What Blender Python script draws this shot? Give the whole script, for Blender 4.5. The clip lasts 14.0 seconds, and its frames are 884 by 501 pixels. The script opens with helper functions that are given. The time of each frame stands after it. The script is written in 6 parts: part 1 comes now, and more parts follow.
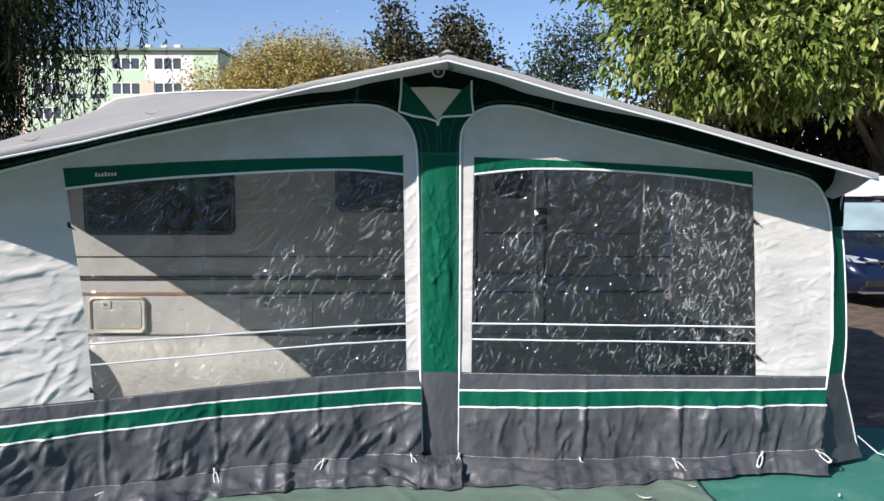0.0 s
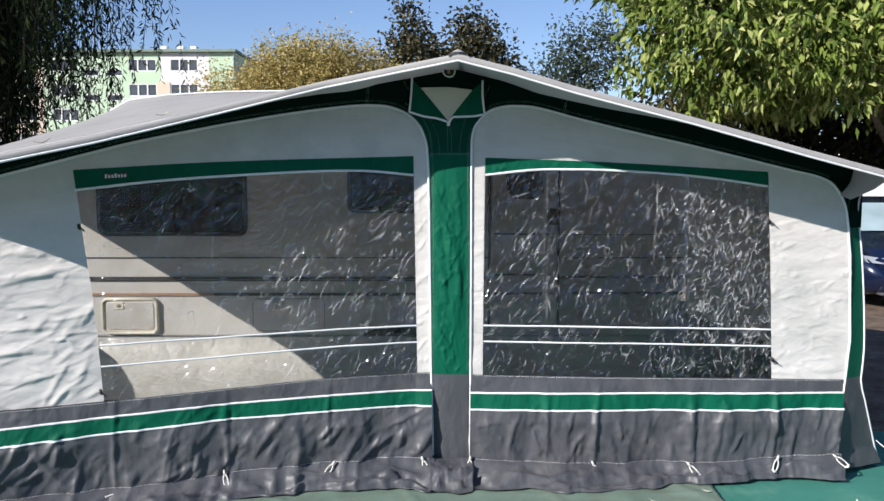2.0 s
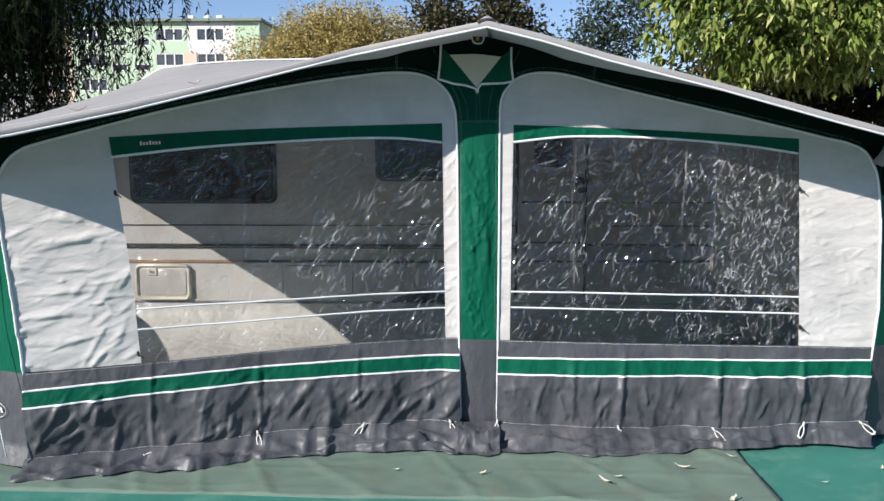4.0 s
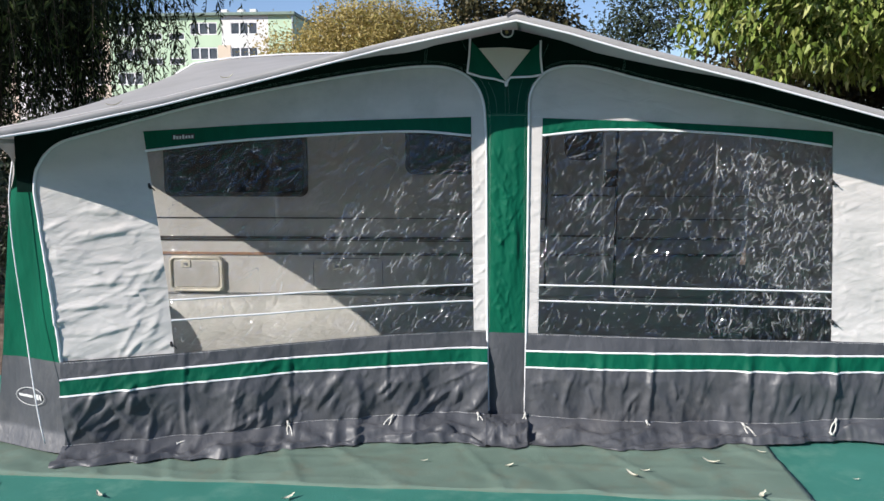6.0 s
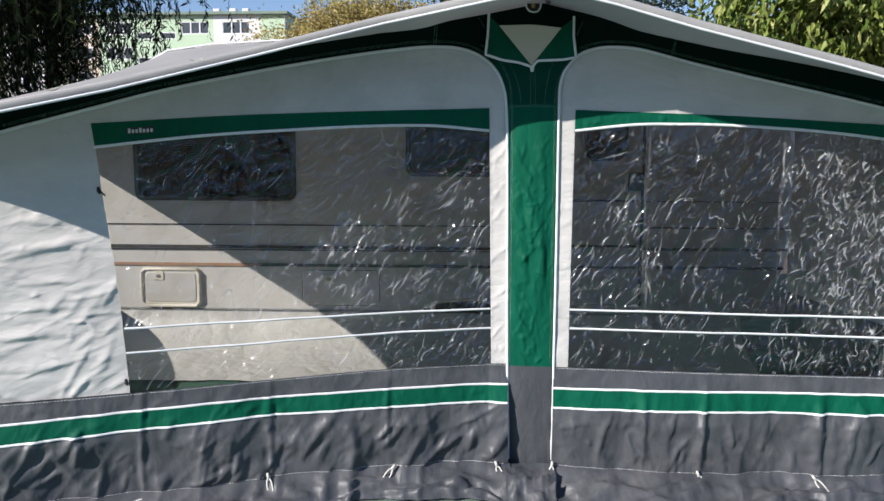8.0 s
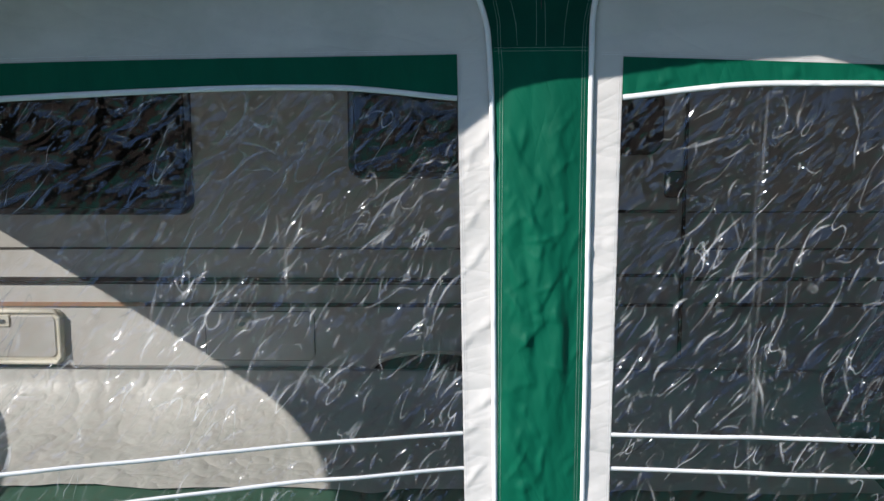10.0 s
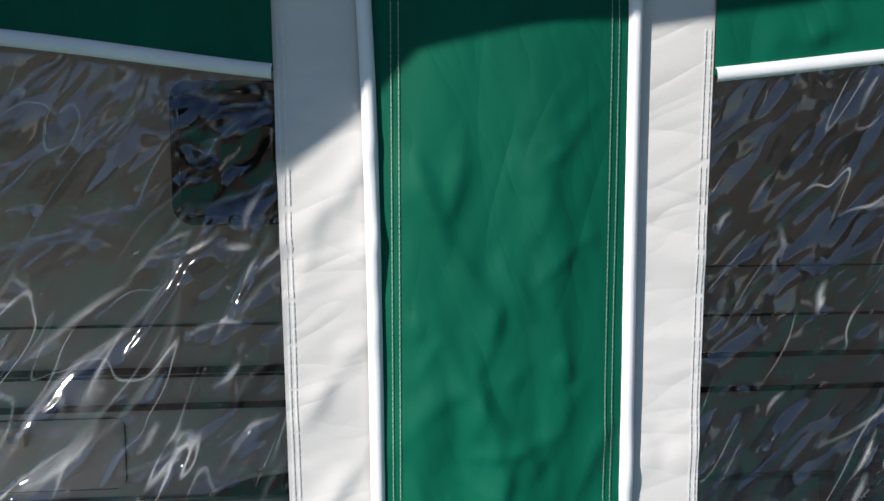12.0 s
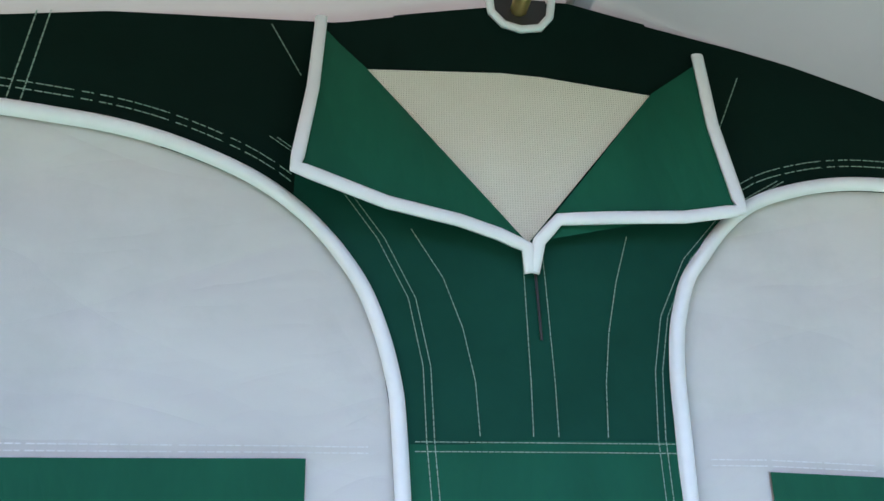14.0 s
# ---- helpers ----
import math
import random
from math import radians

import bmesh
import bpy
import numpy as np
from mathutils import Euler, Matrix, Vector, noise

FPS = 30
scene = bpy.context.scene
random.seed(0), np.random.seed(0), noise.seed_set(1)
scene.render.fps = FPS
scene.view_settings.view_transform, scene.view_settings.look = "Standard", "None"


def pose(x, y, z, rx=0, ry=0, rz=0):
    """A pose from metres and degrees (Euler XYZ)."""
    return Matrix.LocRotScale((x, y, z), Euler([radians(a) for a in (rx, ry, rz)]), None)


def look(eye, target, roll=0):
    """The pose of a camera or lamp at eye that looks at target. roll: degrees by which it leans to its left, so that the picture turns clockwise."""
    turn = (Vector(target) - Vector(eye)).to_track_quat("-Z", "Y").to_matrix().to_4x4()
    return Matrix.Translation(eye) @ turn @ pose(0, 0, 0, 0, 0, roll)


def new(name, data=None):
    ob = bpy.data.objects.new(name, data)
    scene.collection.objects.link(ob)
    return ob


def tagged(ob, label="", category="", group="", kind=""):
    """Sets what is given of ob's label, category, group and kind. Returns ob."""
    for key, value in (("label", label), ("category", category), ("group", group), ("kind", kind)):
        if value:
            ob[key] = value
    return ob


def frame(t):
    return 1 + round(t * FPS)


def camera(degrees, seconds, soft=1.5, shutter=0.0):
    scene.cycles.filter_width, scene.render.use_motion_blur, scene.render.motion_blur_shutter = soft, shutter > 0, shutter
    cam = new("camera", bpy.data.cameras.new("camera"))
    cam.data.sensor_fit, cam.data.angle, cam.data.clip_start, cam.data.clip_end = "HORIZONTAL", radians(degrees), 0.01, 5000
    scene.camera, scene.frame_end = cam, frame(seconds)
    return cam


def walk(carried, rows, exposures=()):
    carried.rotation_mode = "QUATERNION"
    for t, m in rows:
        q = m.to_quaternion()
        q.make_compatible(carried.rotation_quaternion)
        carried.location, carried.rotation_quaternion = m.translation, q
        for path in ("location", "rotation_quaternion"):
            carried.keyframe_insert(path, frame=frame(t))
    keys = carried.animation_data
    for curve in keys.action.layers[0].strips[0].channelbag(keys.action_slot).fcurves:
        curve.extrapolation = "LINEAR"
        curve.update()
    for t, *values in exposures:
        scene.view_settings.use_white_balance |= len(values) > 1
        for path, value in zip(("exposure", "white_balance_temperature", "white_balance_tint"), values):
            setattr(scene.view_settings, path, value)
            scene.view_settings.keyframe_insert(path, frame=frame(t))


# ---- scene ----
cam = camera(56, 14.0)
# seconds, x, y, z, heading to the left, pitch, roll
EXPOSURES = [(0.0, 0.53, 5880, 21), (3.5, 0.50, 5880, 21), (6.0, 0.44, 5880, 21), (7.5, 0.43, 5880, 21), (10.5, 0.38, 5780, 20), (11.5, 0.36, 5780, 20), (12.5, 0.2, 5780, 20), (13.0, 0.2, 5850, 21), (13.5, 1.2, 6000, 26), (14.0, 2.4, 6350, 31)]
PATH = [
    (0, 0.002, -4.586, 1.645, -0.05, -4.80, -0.16),
    (0.5, -0.003, -4.585, 1.640, 0.37, -4.78, -0.15),
    (1, -0.001, -4.579, 1.639, 0.93, -4.81, -0.08),
    (1.5, 0.017, -4.558, 1.643, 1.18, -4.79, -0.08),
    (2, 0.024, -4.549, 1.648, 0.98, -4.78, -0.06),
    (2.5, 0.018, -4.564, 1.642, 0.85, -4.82, -0.04),
    (3, 0.017, -4.579, 1.637, 1.13, -5.59, -0.06),
    (3.5, 0.008, -4.590, 1.634, 1.88, -6.38, -0.06),
    (6, 0.027, -4.618, 1.638, 4.92, -7.34, 0.03),
    (6.5, -0.040, -4.599, 1.642, 4.86, -7.25, -0.05),
    (7, -0.119, -4.530, 1.636, 4.70, -7.28, -0.13),
    (7.5, -0.127, -4.244, 1.623, 4.52, -7.20, -0.17),
    (10, -0.125, -2.018, 1.582, 3.46, -7.58, 0.15),
    (10.5, -0.091, -1.554, 1.559, 1.84, -7.03, 0.02),
    (11, -0.085, -1.151, 1.568, 2.54, -7.54, 0.16),
    (11.5, -0.124, -0.900, 1.573, 0.19, -6.39, 0.15),
    (12, -0.114, -0.737, 1.601, -3.98, -5.94, -0.01),
    (12.5, -0.090, -0.692, 1.625, -5.86, -1.04, 0.03),
    (13, -0.094, -0.694, 1.659, -5.97, 5.98, -0.06),
    (13.5, -0.115, -0.695, 1.701, -6.51, 14.22, 0.16),
    (14, -0.174, -0.695, 1.698, -6.23, 21.10, 0.37),
]
walk(cam, [(t, pose(x, y, z, 90 + pitch, 0, yaw) @ pose(0, 0, 0, 0, 0, -roll)) for t, x, y, z, yaw, pitch, roll in PATH], EXPOSURES)
# ---- world ----
SUN_AZ, SUN_EL = radians(50.0), radians(29.5)
SUN_DIR = Vector((-math.sin(SUN_AZ) * math.cos(SUN_EL), -math.cos(SUN_AZ) * math.cos(SUN_EL), math.sin(SUN_EL)))
world = bpy.data.worlds.new("sky")
scene.world = world
world.use_nodes = True
wn, wl = world.node_tree.nodes, world.node_tree.links
sky = wn.new("ShaderNodeTexSky")
sky.sky_type, sky.sun_disc = "NISHITA", False
sky.sun_elevation, sky.sun_rotation = SUN_EL, math.atan2(SUN_DIR.x, SUN_DIR.y)
sky.air_density, sky.dust_density, sky.ozone_density = 1.0, 0.0, 2.6
wl.new(sky.outputs["Color"], wn["Background"].inputs["Color"])
wn["Background"].inputs["Strength"].default_value = 0.086
sun = new("sun", bpy.data.lights.new("sun", "SUN"))
sun.data.energy, sun.data.angle, sun.data.color = 5.0, radians(0.5), (1.0, 0.94, 0.74)
sun.matrix_world = look(SUN_DIR * 30, (0, 0, 0))


# ---- materials ----
def nodes_of(name):
    m = bpy.data.materials.new(name)
    m.use_nodes = True
    return m, m.node_tree.nodes, m.node_tree.links


def noise_fac(n, l, scale, detail=4.0, rough=0.55, stretch=(1, 1, 1), coord="Object"):
    tc, mp, nz = n.new("ShaderNodeTexCoord"), n.new("ShaderNodeMapping"), n.new("ShaderNodeTexNoise")
    mp.inputs["Scale"].default_value = stretch
    nz.inputs["Scale"].default_value, nz.inputs["Detail"].default_value, nz.inputs["Roughness"].default_value = scale, detail, rough
    l.new(tc.outputs[coord], mp.inputs["Vector"])
    l.new(mp.outputs["Vector"], nz.inputs["Vector"])
    return nz.outputs["Fac"]


def ramp(n, l, fac, stops):
    r = n.new("ShaderNodeValToRGB")
    while len(r.color_ramp.elements) < len(stops):
        r.color_ramp.elements.new(0.5)
    for e, (p, c) in zip(r.color_ramp.elements, stops):
        e.position, e.color = p, (*c, 1)
    l.new(fac, r.inputs["Fac"])
    return r.outputs["Color"]


def mixed(n, l, a, b, fac, kind="MIX"):
    m = n.new("ShaderNodeMix")
    m.data_type, m.blend_type = "RGBA", kind
    for sock, v in ((m.inputs["A"], a), (m.inputs["B"], b)):
        if isinstance(v, tuple):
            sock.default_value = (*v, 1)
        else:
            l.new(v, sock)
    if isinstance(fac, float):
        m.inputs["Factor"].default_value = fac
    else:
        l.new(fac, m.inputs["Factor"])
    return m.outputs["Result"]


def bumped(n, l, height, strength, distance, normal=None):
    b = n.new("ShaderNodeBump")
    b.inputs["Strength"].default_value, b.inputs["Distance"].default_value = strength, distance
    l.new(height, b.inputs["Height"])
    if normal:
        l.new(normal, b.inputs["Normal"])
    return b.outputs["Normal"]


def surface(name, dark, light, scale=6.0, rough=0.7, metal=0.0, grain=120.0, grain_depth=0.0006, folds=0.0, fold_scale=9.0,
            stretch=(1, 1, 1), spec=0.5, dirt=None, dirt_scale=2.0, see=0.0, coat=0.0):
    """A two-scale surface: colour drifts between dark and light, fine grain and folds in the relief, a dirt colour in patches."""
    m, n, l = nodes_of(name)
    p = n["Principled BSDF"]
    col = ramp(n, l, noise_fac(n, l, scale, 5.0, 0.6, stretch), [(0.3, dark), (0.7, light)])
    if dirt:
        fac = ramp(n, l, noise_fac(n, l, dirt_scale, 8.0, 0.68), [(0.5, (0, 0, 0)), (0.75, (1, 1, 1))])
        col = mixed(n, l, col, dirt, fac)
    l.new(col, p.inputs["Base Color"])
    p.inputs["Roughness"].default_value, p.inputs["Metallic"].default_value = rough, metal
    p.inputs["Specular IOR Level"].default_value = spec
    p.inputs["Coat Weight"].default_value = coat
    nor = None
    if grain_depth:
        nor = bumped(n, l, noise_fac(n, l, grain, 3.0, 0.6), 0.6, grain_depth)
    if folds:
        for size, depth, lean in ((1.0, 1.0, 7), (2.3, 0.5, -13), (5.0, 0.24, 20)):
            tc, mp, mq, nz = n.new("ShaderNodeTexCoord"), n.new("ShaderNodeMapping"), n.new("ShaderNodeMapping"), n.new("ShaderNodeTexNoise")
            mp.inputs["Rotation"].default_value = (0, radians(lean), 0)
            mq.inputs["Scale"].default_value = stretch
            mq.inputs["Location"].default_value = (size * 3.1, size, size * 1.7)
            nz.inputs["Scale"].default_value, nz.inputs["Detail"].default_value, nz.inputs["Roughness"].default_value = fold_scale * size, 1.0, 0.4
            nz.inputs["Distortion"].default_value = 0.5
            l.new(tc.outputs["Object"], mp.inputs["Vector"])
            l.new(mp.outputs["Vector"], mq.inputs["Vector"])
            l.new(mq.outputs["Vector"], nz.inputs["Vector"])
            sub, ridge = n.new("ShaderNodeMath"), n.new("ShaderNodeMath")
            sub.operation, ridge.operation = "SUBTRACT", "ABSOLUTE"
            sub.inputs[1].default_value = 0.5
            l.new(nz.outputs["Fac"], sub.inputs[0])
            l.new(sub.outputs[0], ridge.inputs[0])
            nor = bumped(n, l, ridge.outputs[0], 1.0, folds * depth, nor)
    if nor:
        l.new(nor, p.inputs["Normal"])
    if see:
        tr, mx, out = n.new("ShaderNodeBsdfTranslucent"), n.new("ShaderNodeMixShader"), n["Material Output"]
        l.new(col, tr.inputs["Color"])
        mx.inputs["Fac"].default_value = see
        l.new(p.outputs[0], mx.inputs[1])
        l.new(tr.outputs[0], mx.inputs[2])
        l.new(mx.outputs[0], out.inputs["Surface"])
    return m


def clear_film(name, tint=0.8, crinkle=0.006, haze=0.03):
    m, n, l = nodes_of(name)
    out = n["Material Output"]
    n.remove(n["Principled BSDF"])
    warp = noise_fac(n, l, 3.0, 2.0)

    def ripples(scale, stretch, turn, warp_by):
        tc, mp, mq, nz = n.new("ShaderNodeTexCoord"), n.new("ShaderNodeMapping"), n.new("ShaderNodeMapping"), n.new("ShaderNodeTexNoise")
        mp.inputs["Rotation"].default_value = (0, radians(turn), 0)
        mq.inputs["Scale"].default_value = stretch
        nz.inputs["Scale"].default_value, nz.inputs["Detail"].default_value, nz.inputs["Distortion"].default_value = scale, 0.3, warp_by
        l.new(tc.outputs["Object"], mp.inputs["Vector"])
        l.new(mp.outputs["Vector"], mq.inputs["Vector"])
        l.new(mq.outputs["Vector"], nz.inputs["Vector"])
        return nz.outputs["Fac"]

    runs = ramp(n, l, noise_fac(n, l, 2.6, 1.0, 0.5), [(0.38, (0.2, 0.2, 0.2)), (0.66, (1, 1, 1))])
    # the far end of the window is crumpled most
    tc, sx, mr = n.new("ShaderNodeTexCoord"), n.new("ShaderNodeSeparateXYZ"), n.new("ShaderNodeMapRange")
    mr.inputs["From Min"].default_value, mr.inputs["From Max"].default_value = 1.15, 1.45
    mr.inputs["To Min"].default_value, mr.inputs["To Max"].default_value = 0.0, 1.0
    l.new(tc.outputs["Object"], sx.inputs[0])
    l.new(sx.outputs["X"], mr.inputs["Value"])
    crease_glint = mr.outputs["Result"]
    waves = mixed(n, l, ripples(4.6, (2.1, 1, 0.5), -48, 1.1), ripples(10.0, (2.0, 1, 0.5), -30, 1.2), 0.36)
    waves = mixed(n, l, waves, ripples(26.0, (1.6, 1, 0.6), -46, 1.4), 0.22)
    nor = bumped(n, l, mixed(n, l, waves, runs, 0.55, "MULTIPLY"), 1.0, crinkle * 2.0)
    deep = n.new("ShaderNodeMath")
    deep.operation = "MULTIPLY"
    l.new(ripples(17.0, (1.3, 1, 0.55), -8, 1.5), deep.inputs[0])
    l.new(crease_glint, deep.inputs[1])
    nor = bumped(n, l, deep.outputs[0], 1.0, crinkle * 2.2, nor)
    fr = n.new("ShaderNodeFresnel")
    fr.inputs["IOR"].default_value = 1.9
    l.new(nor, fr.inputs["Normal"])
    gl, tp, mx = n.new("ShaderNodeBsdfGlossy"), n.new("ShaderNodeBsdfTransparent"), n.new("ShaderNodeMixShader")
    gl.inputs["Roughness"].default_value = 0.06
    tp.inputs["Color"].default_value = (tint, tint, tint * 0.99, 1)
    l.new(nor, gl.inputs["Normal"])
    l.new(fr.outputs[0], mx.inputs["Fac"])
    l.new(tp.outputs[0], mx.inputs[1])
    l.new(gl.outputs[0], mx.inputs[2])
    df, mx2 = n.new("ShaderNodeBsdfDiffuse"), n.new("ShaderNodeMixShader")
    df.inputs["Color"].default_value = (0.5, 0.5, 0.5, 1)
    l.new(ramp(n, l, warp, [(0.3, (haze * 0.4,) * 3), (0.75, (haze * 1.8,) * 3)]), mx2.inputs["Fac"])
    l.new(mx.outputs[0], mx2.inputs[1])
    l.new(df.outputs[0], mx2.inputs[2])
    # pale diffuse lines along the creases stand in for glints of sun and sky
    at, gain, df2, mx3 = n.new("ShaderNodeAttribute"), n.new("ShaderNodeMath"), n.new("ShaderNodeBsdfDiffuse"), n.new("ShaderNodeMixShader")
    at.attribute_name = "glint"
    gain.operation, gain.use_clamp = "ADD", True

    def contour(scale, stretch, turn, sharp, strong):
        """Thin wandering glint lines, broken into short runs."""
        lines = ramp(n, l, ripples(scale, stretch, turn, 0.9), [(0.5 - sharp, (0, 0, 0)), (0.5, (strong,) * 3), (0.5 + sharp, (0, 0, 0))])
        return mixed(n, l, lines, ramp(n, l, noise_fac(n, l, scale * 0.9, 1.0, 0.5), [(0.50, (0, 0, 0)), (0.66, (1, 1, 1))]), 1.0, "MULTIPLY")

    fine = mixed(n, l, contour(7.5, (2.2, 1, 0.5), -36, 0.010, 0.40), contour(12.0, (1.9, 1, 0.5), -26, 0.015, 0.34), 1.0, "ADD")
    # denser painted lines at the far end, for the sky mirrored there
    glint_end = mixed(n, l, (0.0, 0.0, 0.0), contour(17.0, (1.6, 1, 0.7), -14, 0.04, 0.5), crease_glint)
    fine = mixed(n, l, fine, glint_end, 1.0, "ADD")
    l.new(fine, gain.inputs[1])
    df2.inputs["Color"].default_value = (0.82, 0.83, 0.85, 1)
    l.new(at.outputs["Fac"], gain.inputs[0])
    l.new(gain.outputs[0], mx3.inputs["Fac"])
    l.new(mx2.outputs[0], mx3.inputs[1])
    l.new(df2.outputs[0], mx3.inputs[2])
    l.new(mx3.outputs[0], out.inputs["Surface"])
    return m


def leaf_material(name, stops, see=0.35, rough=0.5):
    m, n, l = nodes_of(name)
    p = n["Principled BSDF"]
    geo = n.new("ShaderNodeNewGeometry")
    col = ramp(n, l, geo.outputs["Random Per Island"], stops)
    col = mixed(n, l, col, ramp(n, l, noise_fac(n, l, 0.9, 3.0), [(0.3, (0.55, 0.55, 0.55)), (0.7, (1, 1, 1))]), 0.7, "MULTIPLY")
    l.new(col, p.inputs["Base Color"])
    p.inputs["Roughness"].default_value = rough
    p.inputs["Specular IOR Level"].default_value = 0.25
    tr, mx = n.new("ShaderNodeBsdfTranslucent"), n.new("ShaderNodeMixShader")
    l.new(col, tr.inputs["Color"])
    mx.inputs["Fac"].default_value = see
    l.new(p.outputs[0], mx.inputs[1])
    l.new(tr.outputs[0], mx.inputs[2])
    l.new(mx.outputs[0], n["Material Output"].inputs["Surface"])
    return m


def glass_material(name, colour, rough=0.05, gloss=0.6):
    m, n, l = nodes_of(name)
    p = n["Principled BSDF"]
    l.new(ramp(n, l, noise_fac(n, l, 1.3, 2.0), [(0.3, colour), (0.8, tuple(c * 1.8 + 0.004 for c in colour))]), p.inputs["Base Color"])
    p.inputs["Roughness"].default_value, p.inputs["Specular IOR Level"].default_value = rough, gloss
    return m


M_FABRIC = surface("grey_canvas", (0.567, 0.545, 0.528), (0.636, 0.613, 0.593), 5, 0.8, grain=900, grain_depth=0.0002, folds=0.014, fold_scale=3.8, stretch=(0.42, 1, 1.7), spec=0.2, dirt=(0.45, 0.45, 0.43), dirt_scale=1.7)
M_ROOF = surface("roof_canvas", (0.365, 0.36, 0.35), (0.42, 0.41, 0.40), 3, 0.75, grain=700, grain_depth=0.0003, folds=0.01, fold_scale=2.5, dirt=(0.36, 0.355, 0.34), spec=0.2, see=0.11)
M_GREEN = surface("green_canvas", (0.0013, 0.078, 0.044), (0.0026, 0.104, 0.058), 9, 0.6, grain=900, grain_depth=0.00015, folds=0.010, fold_scale=4.0, stretch=(1.8, 1, 0.5), spec=0.12)
# canvas green taken far down: the roof's shade is put into the colour
M_GREEN_DEEP_SHADE = surface("deep_shade_green_canvas", (0.0005, 0.0095, 0.0065), (0.0008, 0.0135, 0.0095), 6, 0.7, grain=900, grain_depth=0.00015, folds=0.006, fold_scale=5.0, spec=0.08)
# darker copy of the green canvas, with the column head's shade in it
M_GREEN_SHADE = surface("shadow_green_canvas", (0.0012, 0.046, 0.030), (0.0022, 0.062, 0.041), 7, 0.65, grain=900, grain_depth=0.00015, folds=0.006, fold_scale=5.0, spec=0.1)
M_SKIRT = surface("grey_pvc", (0.056, 0.060, 0.069), (0.082, 0.086, 0.097), 5, 0.46, grain=500, grain_depth=0.0002, folds=0.010, fold_scale=4.5, stretch=(1.5, 1, 0.7), spec=0.38, dirt=(0.12, 0.12, 0.125), dirt_scale=3.0)
M_WHITE = surface("white_piping", (0.72, 0.73, 0.75), (0.82, 0.82, 0.83), 20, 0.5, grain=400, grain_depth=0.0003)
M_THREAD = surface("pale_thread", (0.16, 0.27, 0.21), (0.24, 0.36, 0.29), 60, 0.7, grain_depth=0)
M_THREAD_W = surface("white_thread", (0.6, 0.6, 0.6), (0.75, 0.75, 0.75), 60, 0.7, grain_depth=0)
M_FILM = clear_film("clear_film", 0.86, 0.020, 0.004)
def net_material(name, dark, light, cell):
    m, n, l = nodes_of(name)
    p = n["Principled BSDF"]
    tc = n.new("ShaderNodeTexCoord")
    threads = []
    for axis in ("X", "Z"):
        w = n.new("ShaderNodeTexWave")
        w.wave_type, w.bands_direction = "BANDS", axis
        w.inputs["Scale"].default_value, w.inputs["Distortion"].default_value = 0.314 / cell, 0.4
        l.new(tc.outputs["Object"], w.inputs["Vector"])
        threads.append(w.outputs["Color"])
    weave = mixed(n, l, threads[0], threads[1], 1.0, "LIGHTEN")
    col = mixed(n, l, dark, light, ramp(n, l, weave, [(0.35, (0, 0, 0)), (0.75, (1, 1, 1))]))
    l.new(col, p.inputs["Base Color"])
    l.new(bumped(n, l, weave, 0.8, 0.001), p.inputs["Normal"])
    p.inputs["Roughness"].default_value = 0.85
    return m


M_MESH = net_material("beige_net", (0.60, 0.55, 0.46), (0.78, 0.73, 0.63), 0.0024)
M_RUBBER = surface("pale_rubber", (0.55, 0.54, 0.50), (0.68, 0.67, 0.62), 30, 0.6, grain_depth=0)
M_BLACK = surface("black_plastic", (0.012, 0.012, 0.013), (0.025, 0.025, 0.026), 30, 0.45, grain=200, grain_depth=0.0003)
M_BRASS = surface("brass_pole", (0.42, 0.30, 0.10), (0.55, 0.42, 0.18), 20, 0.35, 1.0, grain_depth=0)
M_BODY = surface("cream_caravan_skin", (0.55, 0.53, 0.505), (0.63, 0.61, 0.58), 2.5, 0.5, grain=160, grain_depth=0.0012, dirt=(0.42, 0.39, 0.34), dirt_scale=1.5)
M_TRIM = surface("brown_trim", (0.03, 0.025, 0.022), (0.06, 0.05, 0.045), 10, 0.5)
M_RUST = surface("orange_trim", (0.30, 0.17, 0.10), (0.42, 0.26, 0.17), 10, 0.5)
M_SHEET = surface("draught_sheet", (0.50, 0.49, 0.46), (0.60, 0.59, 0.56), 3, 0.5, grain_depth=0, folds=0.03, fold_scale=3.0)
M_DARKGLASS = glass_material("dark_pane", (0.005, 0.005, 0.005), 0.35, 0.12)
M_HATCH = surface("cream_plastic", (0.62, 0.58, 0.48), (0.70, 0.66, 0.56), 12, 0.5, grain=200, grain_depth=0.0004)
M_TYRE = surface("tyre_rubber", (0.012, 0.012, 0.012), (0.03, 0.03, 0.03), 12, 0.8)
M_METAL = surface("dull_metal", (0.4, 0.4, 0.41), (0.55, 0.55, 0.56), 20, 0.35, 0.9, grain_depth=0)
M_MAT = surface("teal_groundsheet", (0.028, 0.165, 0.125), (0.042, 0.21, 0.165), 1.6, 0.8, grain=260, grain_depth=0.002, folds=0.004, fold_scale=2.0, dirt=(0.11, 0.27, 0.21), dirt_scale=4.0)
M_MAT_OLD = surface("faded_groundsheet", (0.112, 0.172, 0.135), (0.155, 0.222, 0.178), 2.2, 0.85, grain=260, grain_depth=0.002, folds=0.006, fold_scale=2.5, dirt=(0.135, 0.15, 0.11), dirt_scale=5.0)
M_MAT_IN = surface("inner_groundsheet", (0.03, 0.09, 0.055), (0.06, 0.14, 0.09), 2.2, 0.85, grain=200, grain_depth=0.002)
M_SOIL = surface("leafy_soil", (0.07, 0.046, 0.031), (0.16, 0.112, 0.078), 3.5, 0.95, grain=38, grain_depth=0.02, dirt=(0.26, 0.20, 0.15), dirt_scale=9.0)
